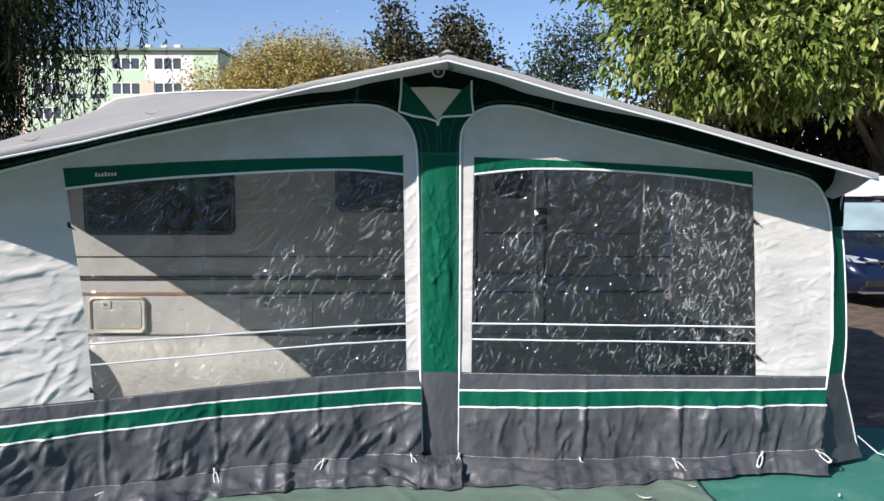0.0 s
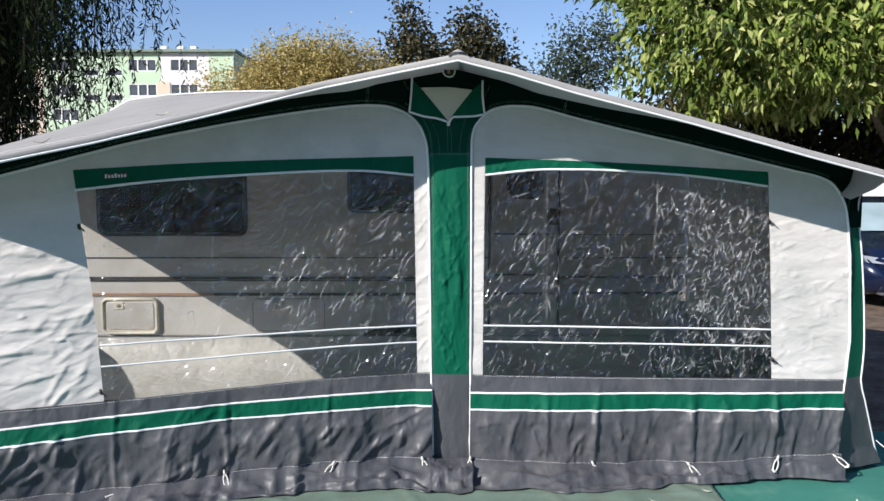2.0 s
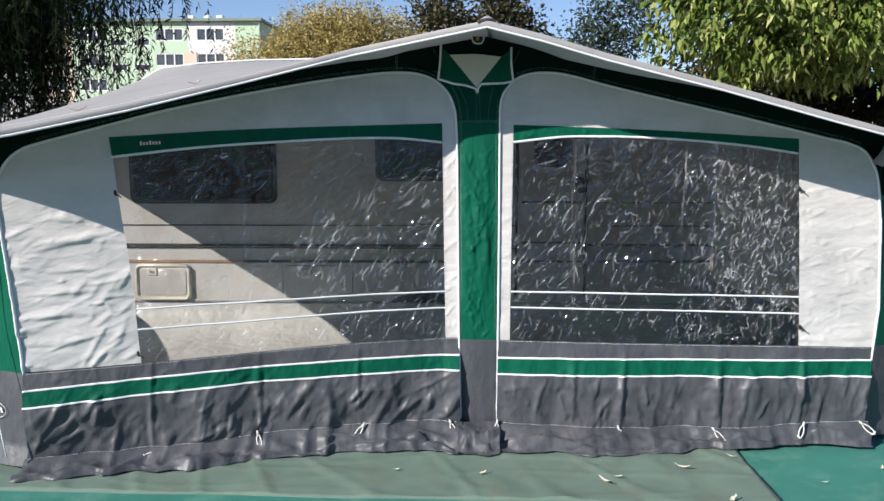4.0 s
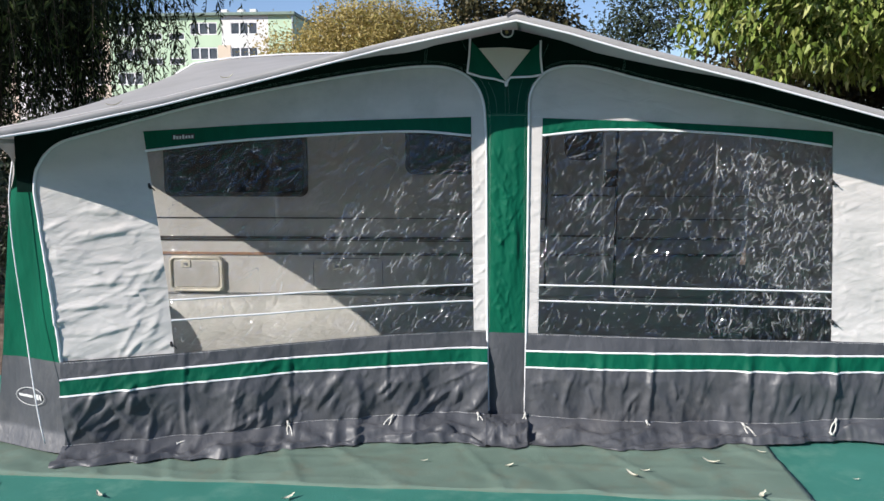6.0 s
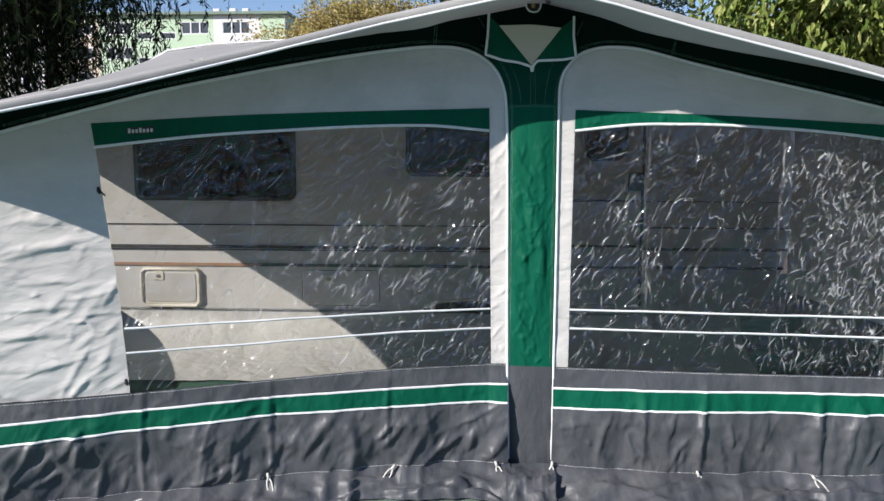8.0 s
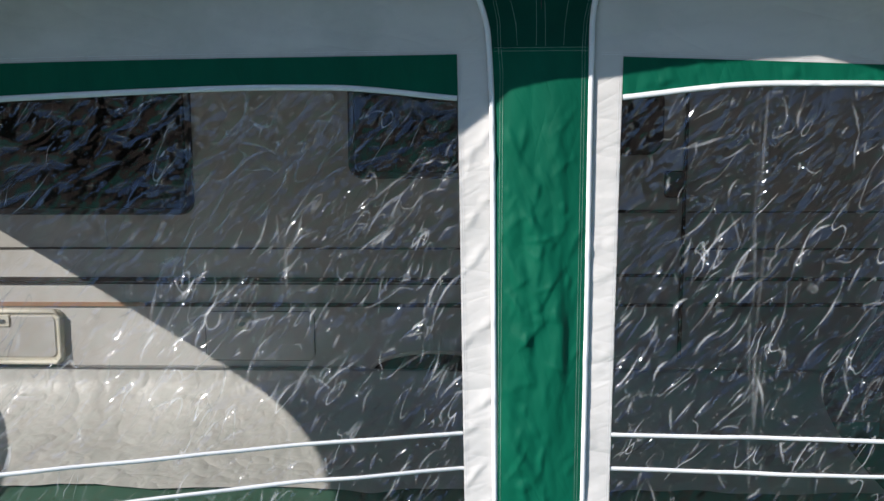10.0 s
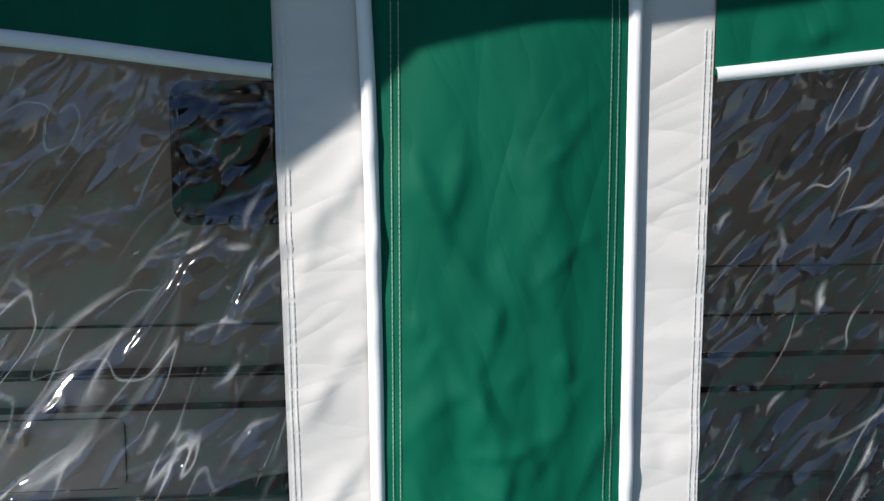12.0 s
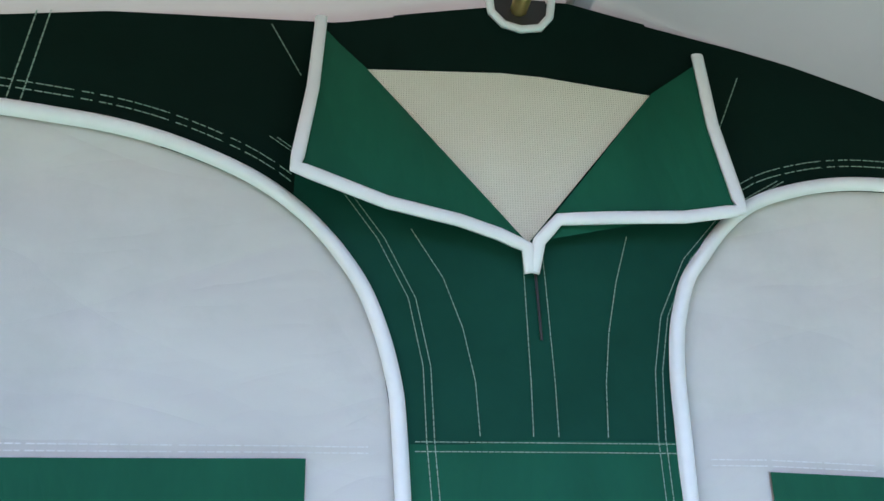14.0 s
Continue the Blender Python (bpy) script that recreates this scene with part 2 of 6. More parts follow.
M_BARK = surface("rough_bark", (0.05, 0.04, 0.03), (0.12, 0.095, 0.07), 9, 0.95, grain=18, grain_depth=0.03, stretch=(2, 2, 0.5))
M_DRYLEAF = surface("dry_leaf", (0.55, 0.53, 0.40), (0.70, 0.68, 0.56), 25, 0.7, grain_depth=0)
M_WALNUT = leaf_material("broad_green_leaves", [(0.0, (0.05, 0.095, 0.012)), (0.5, (0.20, 0.28, 0.05)), (0.85, (0.38, 0.43, 0.12)), (1.0, (0.54, 0.56, 0.22))], 0.2)
# near-black stops hold the crown's shade; the palest leaves stand for sunlit strands
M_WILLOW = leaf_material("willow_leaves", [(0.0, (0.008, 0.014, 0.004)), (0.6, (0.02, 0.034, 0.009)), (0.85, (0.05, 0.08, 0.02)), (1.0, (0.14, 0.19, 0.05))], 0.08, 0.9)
M_GOLD = leaf_material("golden_leaves", [(0.0, (0.33, 0.28, 0.08)), (0.45, (0.56, 0.45, 0.15)), (0.8, (0.72, 0.58, 0.28)), (1.0, (0.40, 0.40, 0.11))])
M_PALEGOLD = leaf_material("pale_dry_leaves", [(0.0, (0.30, 0.25, 0.16)), (1.0, (0.46, 0.38, 0.26))])
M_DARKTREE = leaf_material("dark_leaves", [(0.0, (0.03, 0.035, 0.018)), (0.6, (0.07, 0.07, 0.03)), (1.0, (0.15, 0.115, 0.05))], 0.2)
M_GREYTREE = leaf_material("grey_green_leaves", [(0.0, (0.04, 0.06, 0.035)), (1.0, (0.10, 0.13, 0.08))], 0.2)
M_CARPAINT = surface("blue_car_paint", (0.006, 0.013, 0.042), (0.009, 0.018, 0.055), 3, 0.25, 0.3, grain_depth=0, coat=0.8)
# the pale base colour stands in for what the car's glass would mirror
M_CARGLASS = glass_material("windscreen_glass", (0.22, 0.29, 0.31), 0.03)
M_LAMPGLASS = glass_material("headlight_glass", (0.25, 0.27, 0.30), 0.08)
M_WHITEBODY = surface("white_caravan_skin", (0.72, 0.72, 0.70), (0.80, 0.80, 0.79), 3, 0.4, grain_depth=0)
M_RENDER_W = surface("white_render", (0.68, 0.68, 0.66), (0.78, 0.77, 0.74), 0.3, 0.9, grain=6, grain_depth=0.02)
M_RENDER_G = surface("mint_render", (0.46, 0.60, 0.42), (0.54, 0.68, 0.49), 0.3, 0.9, grain=6, grain_depth=0.02)
M_RENDER_B = surface("peach_render", (0.62, 0.52, 0.40), (0.70, 0.59, 0.46), 0.3, 0.9, grain=6, grain_depth=0.02)
M_PANE = glass_material("house_pane", (0.05, 0.055, 0.06), 0.06)
M_FRAME = surface("white_frame", (0.74, 0.74, 0.74), (0.8, 0.8, 0.8), 4, 0.5, grain_depth=0)
M_ROOFEDGE = surface("green_roof_edge", (0.16, 0.22, 0.18), (0.22, 0.29, 0.24), 2, 0.7)
M_GREYBAR = surface("pale_print", (0.55, 0.56, 0.55), (0.66, 0.66, 0.65), 30, 0.6, grain_depth=0)


# ---- mesh helpers ----
def mesh_of(name, verts, faces, mat, smooth=True):
    me = bpy.data.meshes.new(name)
    me.from_pydata([tuple(v) for v in verts], [], faces)
    me.validate()
    me.update()
    for mt in (mat if isinstance(mat, (list, tuple)) else [mat]):
        me.materials.append(mt)
    if smooth:
        me.polygons.foreach_set("use_smooth", [True] * len(me.polygons))
    return me


def piece(name, verts, faces, mat, parent=None, label="", smooth=True):
    ob = new(name, mesh_of(name, verts, faces, mat, smooth))
    if parent is not None:
        ob.parent = parent
    return tagged(ob, label)


def part(name, bm, mat, parent=None, label="", smooth=False):
    me = bpy.data.meshes.new(name)
    bm.to_mesh(me)
    bm.free()
    me.materials.append(mat)
    if smooth:
        me.polygons.foreach_set("use_smooth", [True] * len(me.polygons))
    ob = new(name, me)
    if parent is not None:
        ob.parent = parent
    return tagged(ob, label)


def thing(name, label, category, group="", kind="", at=(0, 0, 0)):
    ob = new(name)
    ob.location = at
    return tagged(ob, label, category, group, kind)


def box_bm(x0, x1, y0, y1, z0, z1, bevel=0.0, seg=2):
    bm = bmesh.new()
    bmesh.ops.create_cube(bm, size=1, matrix=Matrix.Translation(((x0 + x1) / 2, (y0 + y1) / 2, (z0 + z1) / 2)) @ Matrix.Diagonal((x1 - x0, y1 - y0, z1 - z0, 1)))
    if bevel:
        bmesh.ops.bevel(bm, geom=bm.edges[:], offset=bevel, segments=seg, affect="EDGES", profile=0.5)
    return bm


def tube(points, radius, sides=8, closed=False):
    """Vertices and faces of a tube along points; radius is one number or a list."""
    pts = [Vector(p) for p in points]
    n = len(pts)
    rad = radius if isinstance(radius, (list, tuple)) else [radius] * n
    verts, faces = [], []
    up = Vector((0.13, 0.21, 0.97)).normalized()
    for i, p in enumerate(pts):
        a, b = pts[(i - 1) % n] if (i or closed) else pts[0], pts[(i + 1) % n] if (i < n - 1 or closed) else pts[-1]
        d = (b - a).normalized() if (b - a).length > 1e-9 else Vector((0, 0, 1))
        s = d.cross(up)
        s = s.normalized() if s.length > 1e-3 else d.cross(Vector((1, 0, 0))).normalized()
        u = s.cross(d)
        for k in range(sides):
            t = 2 * math.pi * k / sides
            verts.append(p + (s * math.cos(t) + u * math.sin(t)) * rad[i])
    for i in range(n if closed else n - 1):
        j = (i + 1) % n
        for k in range(sides):
            k2 = (k + 1) % sides
            faces.append((i * sides + k, i * sides + k2, j * sides + k2, j * sides + k))
    if not closed:
        faces.append(tuple(range(sides))[::-1])
        faces.append(tuple((n - 1) * sides + k for k in range(sides)))
    return verts, faces


def merge(*vf):
    verts, faces = [], []
    for v, f in vf:
        o = len(verts)
        verts += list(v)
        faces += [tuple(i + o for i in q) for q in f]
    return verts, faces


def curve(points, closed=False):
    """A smooth one-valued interpolation of (a, b) points along a."""
    xs, ys = [p[0] for p in points], [p[1] for p in points]
    n = len(xs)
    m = []
    for i in range(n):
        if i == 0:
            m.append((ys[1] - ys[0]) / (xs[1] - xs[0]))
        elif i == n - 1:
            m.append((ys[-1] - ys[-2]) / (xs[-1] - xs[-2]))
        else:
            a, b = (ys[i] - ys[i - 1]) / (xs[i] - xs[i - 1]), (ys[i + 1] - ys[i]) / (xs[i + 1] - xs[i])
            m.append(0 if a * b < 0 else (a + b) / 2)

    def f(x):
        if x <= xs[0]:
            return ys[0] + m[0] * (x - xs[0]) * 0
        if x >= xs[-1]:
            return ys[-1]
        i = max(k for k in range(n - 1) if xs[k] <= x)
        h = xs[i + 1] - xs[i]
        t = (x - xs[i]) / h
        return ((2 * t ** 3 - 3 * t ** 2 + 1) * ys[i] + (t ** 3 - 2 * t ** 2 + t) * h * m[i] + (-2 * t ** 3 + 3 * t ** 2) * ys[i + 1] + (t ** 3 - t ** 2) * h * m[i + 1])
    return f


# ---- the awning's front wall as a surface over x and z ----
def wall_y(x):
    return 0.27 * (x + 0.2) if x < -0.2 else 0.0 if x < 0.2 else 0.035 * (x - 0.2)


def crinkle(x, z, amp, f=4.2):
    p = Vector((x * f * 0.7, 3.7, z * f * 1.5))
    a = noise.noise(p) + 0.5 * noise.noise(p * 2.3 + Vector((5, 1, 2)))
    r = 1 - abs(noise.noise(p * 0.8 + Vector((9, 4, 7)))) * 2
    g = 0.35 + 1.25 * min(1.0, max(0.0, (1.5 - z) * 2))
    return amp * g * (a * 0.7 + r * 0.5)


def swell(x, z):
    return 0.012 * math.sin(1.7 * x + 0.4) * math.sin(max(z, 0) * 1.8) * min(1.0, max(0.0, (abs(x) - 0.25) * 3))


class Crumple:
    """A height field over x and z with random sharp creases pressed into it."""

    def __init__(self, x0, x1, z0, z1, cell):
        self.x0, self.z0, self.cell = x0, z0, cell
        self.h = np.zeros((int((x1 - x0) / cell) + 2, int((z1 - z0) / cell) + 2))

    def press(self, count, seed, area, length, width, height, lean, sway, bend=0.3):
        """Creases inside area (x0, x1, z0, z1), leaning by lean +- sway degrees from level."""
        rnd = random.Random(seed)
        c = self.cell
        for _ in range(count):
            cx, cz = rnd.uniform(area[0], area[1]), rnd.uniform(area[2], area[3])
            a = radians(rnd.gauss(lean, sway))
            size = rnd.uniform(0.0, 1.0) ** 2
            ln, wd = length[0] + (length[1] - length[0]) * size, rnd.uniform(*width)
            ht = rnd.uniform(*height)
            ux, uz = math.cos(a), math.sin(a)
            curl = rnd.uniform(-bend, bend) / ln
            r = ln / 2 + 4 * wd
            i0, i1 = max(0, int((cx - r - self.x0) / c)), min(self.h.shape[0], int((cx + r - self.x0) / c) + 1)
            j0, j1 = max(0, int((cz - r - self.z0) / c)), min(self.h.shape[1], int((cz + r - self.z0) / c) + 1)
            if i1 <= i0 or j1 <= j0:
                continue
            gx = (self.x0 + np.arange(i0, i1) * c - cx)[:, None]
            gz = (self.z0 + np.arange(j0, j1) * c - cz)[None, :]
            u, v = gx * ux + gz * uz, gz * ux - gx * uz
            v = v - curl * u * u - 0.25 * wd * np.sin(u / (wd * 2.2))
            taper = np.clip(1 - (2 * u / ln) ** 2, 0, 1)
            w = wd * (0.45 + 0.55 * taper)
            # one flank is steeper than the other
            self.h[i0:i1, j0:j1] += ht * taper * np.exp(-0.5 * (v / np.where(v < 0, w, w * 1.9)) ** 2)
        return self

    def at(self, x, z):
        fx, fz = (x - self.x0) / self.cell, (z - self.z0) / self.cell
        i, j = int(fx), int(fz)
        h = self.h
        if fx < 0 or fz < 0 or i + 1 >= h.shape[0] or j + 1 >= h.shape[1]:
            return 0.0
        fx, fz = fx - i, fz - j
        return float((h[i, j] * (1 - fx) + h[i + 1, j] * fx) * (1 - fz) + (h[i, j + 1] * (1 - fx) + h[i + 1, j + 1] * fx) * fz)

    def many(self, x, z):
        fx, fz = np.clip((x - self.x0) / self.cell, 0, self.h.shape[0] - 1.001), np.clip((z - self.z0) / self.cell, 0, self.h.shape[1] - 1.001)
        i, j = fx.astype(int), fz.astype(int)
        fx, fz = fx - i, fz - j
        return (self.h[i, j] * (1 - fx) + self.h[i + 1, j] * fx) * (1 - fz) + (self.h[i, j + 1] * (1 - fx) + self.h[i + 1, j + 1] * fx) * fz


CLOTH = Crumple(-2.45, 2.3, 0.45, 1.95, 0.004)
# the side panels hang in level wrinkles, the narrow strips in slanting ones
CLOTH.press(40, 1, (-2.36, -1.80, 0.52, 1.32), (0.12, 0.50), (0.004, 0.010), (0.0015, 0.0055), 4, 12)
CLOTH.press(70, 2, (-2.36, -1.80, 0.52, 1.38), (0.03, 0.16), (0.004, 0.008), (0.001, 0.0035), 12, 35)
for zf in (0.66, 0.80, 0.93, 1.03, 1.18):
    CLOTH.press(2, int(zf * 100), (-2.14, -2.06, zf - 0.02, zf + 0.02), (0.30, 0.52), (0.006, 0.012), (0.003, 0.008), 6, 10, 0.08)
CLOTH.press(16, 3, (-2.05, -1.78, 0.52, 1.0), (0.10, 0.30), (0.005, 0.009), (0.002, 0.006), 48, 12)
CLOTH.press(40, 4, (1.74, 2.20, 0.54, 1.42), (0.08, 0.30), (0.004, 0.008), (0.001, 0.0035), -6, 22)
CLOTH.press(80, 5, (1.74, 2.20, 0.54, 1.45), (0.03, 0.14), (0.004, 0.008), (0.001, 0.003), -20, 50)
CLOTH.press(24, 6, (-0.21, -0.12, 0.6, 1.62), (0.05, 0.16), (0.004, 0.007), (0.001, 0.004), 48, 12)
CLOTH.press(18, 7, (0.10, 0.19, 0.6, 1.66), (0.04, 0.12), (0.005, 0.010), (0.001, 0.003), 30, 40)
CLOTH.press(14, 8, (-1.8, 1.8, 1.72, 1.95), (0.3, 0.7), (0.012, 0.03), (0.001, 0.003), 70, 20)
CLOTH.press(22, 9, (0.19, 1.2, 1.66, 1.76), (0.03, 0.09), (0.005, 0.009), (0.002, 0.005), 60, 30)
FILM = Crumple(-1.95, 1.85, 0.45, 1.78, 0.003)
FILM.press(330, 11, (-1.88, -0.19, 0.55, 1.70), (0.03, 0.20), (0.003, 0.006), (0.0015, 0.0055), 54, 16)
FILM.press(260, 12, (-1.88, -0.19, 0.95, 1.70), (0.02, 0.10), (0.003, 0.006), (0.0015, 0.005), 34, 24)
FILM.press(200, 13, (-0.90, -0.19, 0.6, 1.70), (0.03, 0.18), (0.003, 0.006), (0.002, 0.006), 58, 14)
FILM.press(140, 14, (-1.88, -0.19, 1.48, 1.70), (0.03, 0.12), (0.003, 0.007), (0.002, 0.006), 15, 40)
FILM.press(420, 15, (0.17, 1.79, 0.56, 1.70), (0.02, 0.11), (0.003, 0.006), (0.0015, 0.0055), 66, 26)
FILM.press(480, 16, (1.10, 1.79, 0.58, 1.70), (0.02, 0.09), (0.003, 0.006), (0.002, 0.0055), 70, 28)
FILM.press(60, 17, (0.17, 0.75, 0.8, 1.4), (0.06, 0.22), (0.003, 0.006), (0.003, 0.006), 55, 8)
# glints painted as white lines along the sheet's sharper creases
GLINTS = Crumple(-1.95, 1.85, 0.45, 1.78, 0.0015)
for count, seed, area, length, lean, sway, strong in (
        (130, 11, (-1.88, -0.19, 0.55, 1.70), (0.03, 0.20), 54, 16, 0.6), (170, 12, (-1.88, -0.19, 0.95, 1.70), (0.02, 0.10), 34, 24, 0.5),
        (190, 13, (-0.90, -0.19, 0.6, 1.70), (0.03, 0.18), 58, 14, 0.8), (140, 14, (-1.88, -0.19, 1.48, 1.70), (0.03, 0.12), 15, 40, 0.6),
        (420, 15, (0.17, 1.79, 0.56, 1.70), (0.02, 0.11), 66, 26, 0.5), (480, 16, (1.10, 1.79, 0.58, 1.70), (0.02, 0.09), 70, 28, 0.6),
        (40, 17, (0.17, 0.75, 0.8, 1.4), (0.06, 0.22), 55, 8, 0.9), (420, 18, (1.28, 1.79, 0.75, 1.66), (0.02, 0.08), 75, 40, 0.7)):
    GLINTS.press(count, seed, area, length, (0.0006, 0.0013), (0.0, strong * 0.62), lean, sway, 0.7)
# storage folds, where the sheet was once packed, with painted glints along them
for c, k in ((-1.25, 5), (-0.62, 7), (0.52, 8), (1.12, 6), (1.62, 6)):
    GLINTS.press(k, 30 + k + int(c * 10), (c - 0.012, c + 0.012, 0.6, 1.65), (0.2, 0.6), (0.0012, 0.002), (0.02, 0.14), 90, 2, 0.02)
    FILM.press(k, 30 + k + int(c * 10), (c - 0.012, c + 0.012, 0.6, 1.65), (0.2, 0.6), (0.005, 0.009), (0.003, 0.006), 90, 2, 0.02)
SKIRT = Crumple(-2.4, 2.3, 0.0, 0.62, 0.004)
SKIRT.press(60, 21, (-2.3, -0.12, 0.08, 0.36), (0.12, 0.36), (0.006, 0.016), (0.005, 0.017), 60, 16)
SKIRT.press(110, 22, (-2.3, -0.12, 0.08, 0.55), (0.04, 0.15), (0.004, 0.008), (0.002, 0.006), 50, 30)
SKIRT.press(44, 23, (0.11, 2.2, 0.08, 0.36), (0.12, 0.34), (0.006, 0.015), (0.004, 0.012), 84, 16)
SKIRT.press(120, 24, (0.11, 2.2, 0.08, 0.55), (0.04, 0.15), (0.004, 0.008), (0.0015, 0.005), 80, 30)
for c in (-1.72, -1.18, -0.66, 0.53, 0.80, 1.34, 1.80):
    SKIRT.press(3, 50 + int(c * 10), (c - 0.01, c + 0.01, 0.28, 0.34), (0.5, 0.62), (0.006, 0.010), (0.004, 0.008), 90, 2, 0.03)
STRIP = Crumple(-0.14, 0.13, 0.5, 1.85, 0.003)
STRIP.press(9, 26, (-0.05, 0.06, 0.8, 1.62), (0.3, 0.6), (0.006, 0.012), (0.003, 0.008), 92, 5, 0.04)
STRIP.press(90, 27, (-0.10, 0.09, 0.6, 1.66), (0.03, 0.14), (0.003, 0.006), (0.001, 0.0045), 70, 28)
STRIP.press(34, 28, (-0.09, -0.02, 0.6, 1.6), (0.08, 0.2), (0.005, 0.010), (0.003, 0.007), 115, 10)



def on_wall(x, z, off=0.0, amp=0.004):
    return Vector((x, wall_y(x) - off - swell(x, z) - crinkle(x, z, amp) - (CLOTH.at(x, z) if amp > 0.001 else 0.0), z))


def on_film(x, z, off=0.0, amp=0.008):
    return Vector((x, wall_y(x) - off - swell(x, z) - crinkle(x, z, amp), z))


def film_sheet(xl, xr, zb, zt, nx, nz, fine):
    """The clear sheet: a coarse hanging shape, made finer, with the creases pressed into it."""
    verts, _ = patch(xl, xr, zb, zt, nx, nz, -0.006, 0.008, on_film)
    g = np.array([tuple(p) for p in verts]).reshape(nx + 1, nz + 1, 3)
    for axis, n in ((0, nx), (1, nz)):
        t = np.linspace(0, n, n * fine + 1)
        i = np.minimum(t.astype(int), n - 1)
        k = (t - i).reshape((-1, 1, 1) if axis == 0 else (1, -1, 1))
        k = k * k * (3 - 2 * k) * 0.5 + k * 0.5
        g = np.take(g, i, axis) * (1 - k) + np.take(g, i + 1, axis) * k
    g[:, :, 1] += FILM.many(g[:, :, 0], g[:, :, 2])
    # strength of the painted glint at each point
    crease_glint = np.clip(GLINTS.many(g[:, :, 0], g[:, :, 2]), 0, 1).ravel()
    a, b = g.shape[:2]
    idx = np.arange(a * b).reshape(a, b)
    faces = np.stack([idx[:-1, :-1], idx[1:, :-1], idx[1:, 1:], idx[:-1, 1:]], -1).reshape(-1, 4)
    return g.reshape(-1, 3).tolist(), faces.tolist(), crease_glint


def patch(xl, xr, zb, zt, nx, nz, off=0.0, amp=0.004, place=None):
    """A cloth patch between the side lines xl(z), xr(z) and the lower and upper lines zb(x), zt(x)."""
    place = place or on_wall
    verts, faces = [], []
    for i in range(nx + 1):
        s = i / nx
        for j in range(nz + 1):
            t = j / nz
            x = xl(1.0) + (xr(1.0) - xl(1.0)) * s
            for _ in range(3):
                z = zb(x) + (zt(x) - zb(x)) * t
                x = xl(z) + (xr(z) - xl(z)) * s
            verts.append(place(x, z, off, amp))
    for i in range(nx):
        for j in range(nz):
            a = i * (nz + 1) + j
            faces.append((a, a + nz + 1, a + nz + 2, a + 1))
    return verts, faces


def ribbon(points, width, height, off=0.0, amp=0.004, place=None, flat=False):
    """Raised piping along (x, z) points of the wall: a half-round strip."""
    place = place or on_wall
    pts = []
    for (xa, za), (xb, zb) in zip(points[:-1], points[1:]):
        k = max(1, int(math.hypot(xb - xa, zb - za) / 0.008))
        pts += [(xa + (xb - xa) * i / k, za + (zb - za) * i / k) for i in range(k)]
    pts.append(points[-1])
    prof = [(-0.5, 0.0), (-0.42, 0.7), (-0.15, 1.0), (0.15, 1.0), (0.42, 0.7), (0.5, 0.0)] if not flat else [(-0.5, 0.0), (-0.5, 1.0), (0.5, 1.0), (0.5, 0.0)]
    verts, faces = [], []
    for i, (x, z) in enumerate(pts):
        a, b = pts[max(i - 1, 0)], pts[min(i + 1, len(pts) - 1)]
        dx, dz = b[0] - a[0], b[1] - a[1]
        ln = math.hypot(dx, dz) or 1
        nx, nz = -dz / ln, dx / ln
        for w, h in prof:
            verts.append(place(x + nx * w * width, z + nz * w * width, off + h * height, amp))
    k = len(prof)
    for i in range(len(pts) - 1):
        for j in range(k - 1):
            faces.append((i * k + j, i * k + j + 1, (i + 1) * k + j + 1, (i + 1) * k + j))
    return verts, faces


def stitches(points, off, amp=0.004, dash=0.0058, gap=0.0010, width=0.0011):
    """A row of single stitches along (x, z) points."""
    verts, faces, carry = [], [], 0.0
    for (xa, za), (xb, zb) in zip(points[:-1], points[1:]):
        ln = math.hypot(xb - xa, zb - za)
        if ln < 1e-6:
            continue
        ux, uz = (xb - xa) / ln, (zb - za) / ln
        s = carry
        while s < ln:
            e = min(s + dash, ln)
            o = len(verts)
            for d, w in ((s, -1), (e, -1), (e, 1), (s, 1)):
                verts.append(on_wall(xa + ux * d - uz * w * width / 2, za + uz * d + ux * w * width / 2, off + 0.0006, amp))
            faces.append((o, o + 1, o + 2, o + 3))
            s += dash + gap
        carry = s - ln
    return verts, faces


def const(v):
    return lambda _: v


def sampled(f, a, b, n):
    return [(a + (b - a) * i / n, f(a + (b - a) * i / n)) for i in range(n + 1)]


# ---- ground ----
def ground_sheet():
    verts, faces = [], []
    xs = [-900, -200, -60, -20] + [-10 + i * 0.8 for i in range(31)] + [25, 60, 200, 900]
    ys = [-900, -200, -50, -16] + [-8 + i * 0.8 for i in range(30)] + [24, 60, 200, 900]
    for x in xs:
        for y in ys:
            near = abs(x) < 5.2 and -8 < y < 3.2
            verts.append((x, y, -0.03 + (0 if near or abs(x) > 20 or abs(y) > 20 else 0.03 * noise.noise((x * 0.5, y * 0.5, 0)))))
    k = len(ys)
    for i in range(len(xs) - 1):
        for j in range(k - 1):
            faces.append((i * k + j, (i + 1) * k + j, (i + 1) * k + j + 1, i * k + j + 1))
    tagged(piece("ground", verts, faces, M_SOIL), "bare brown earth strewn with dry leaves", "ground", kind="structure")


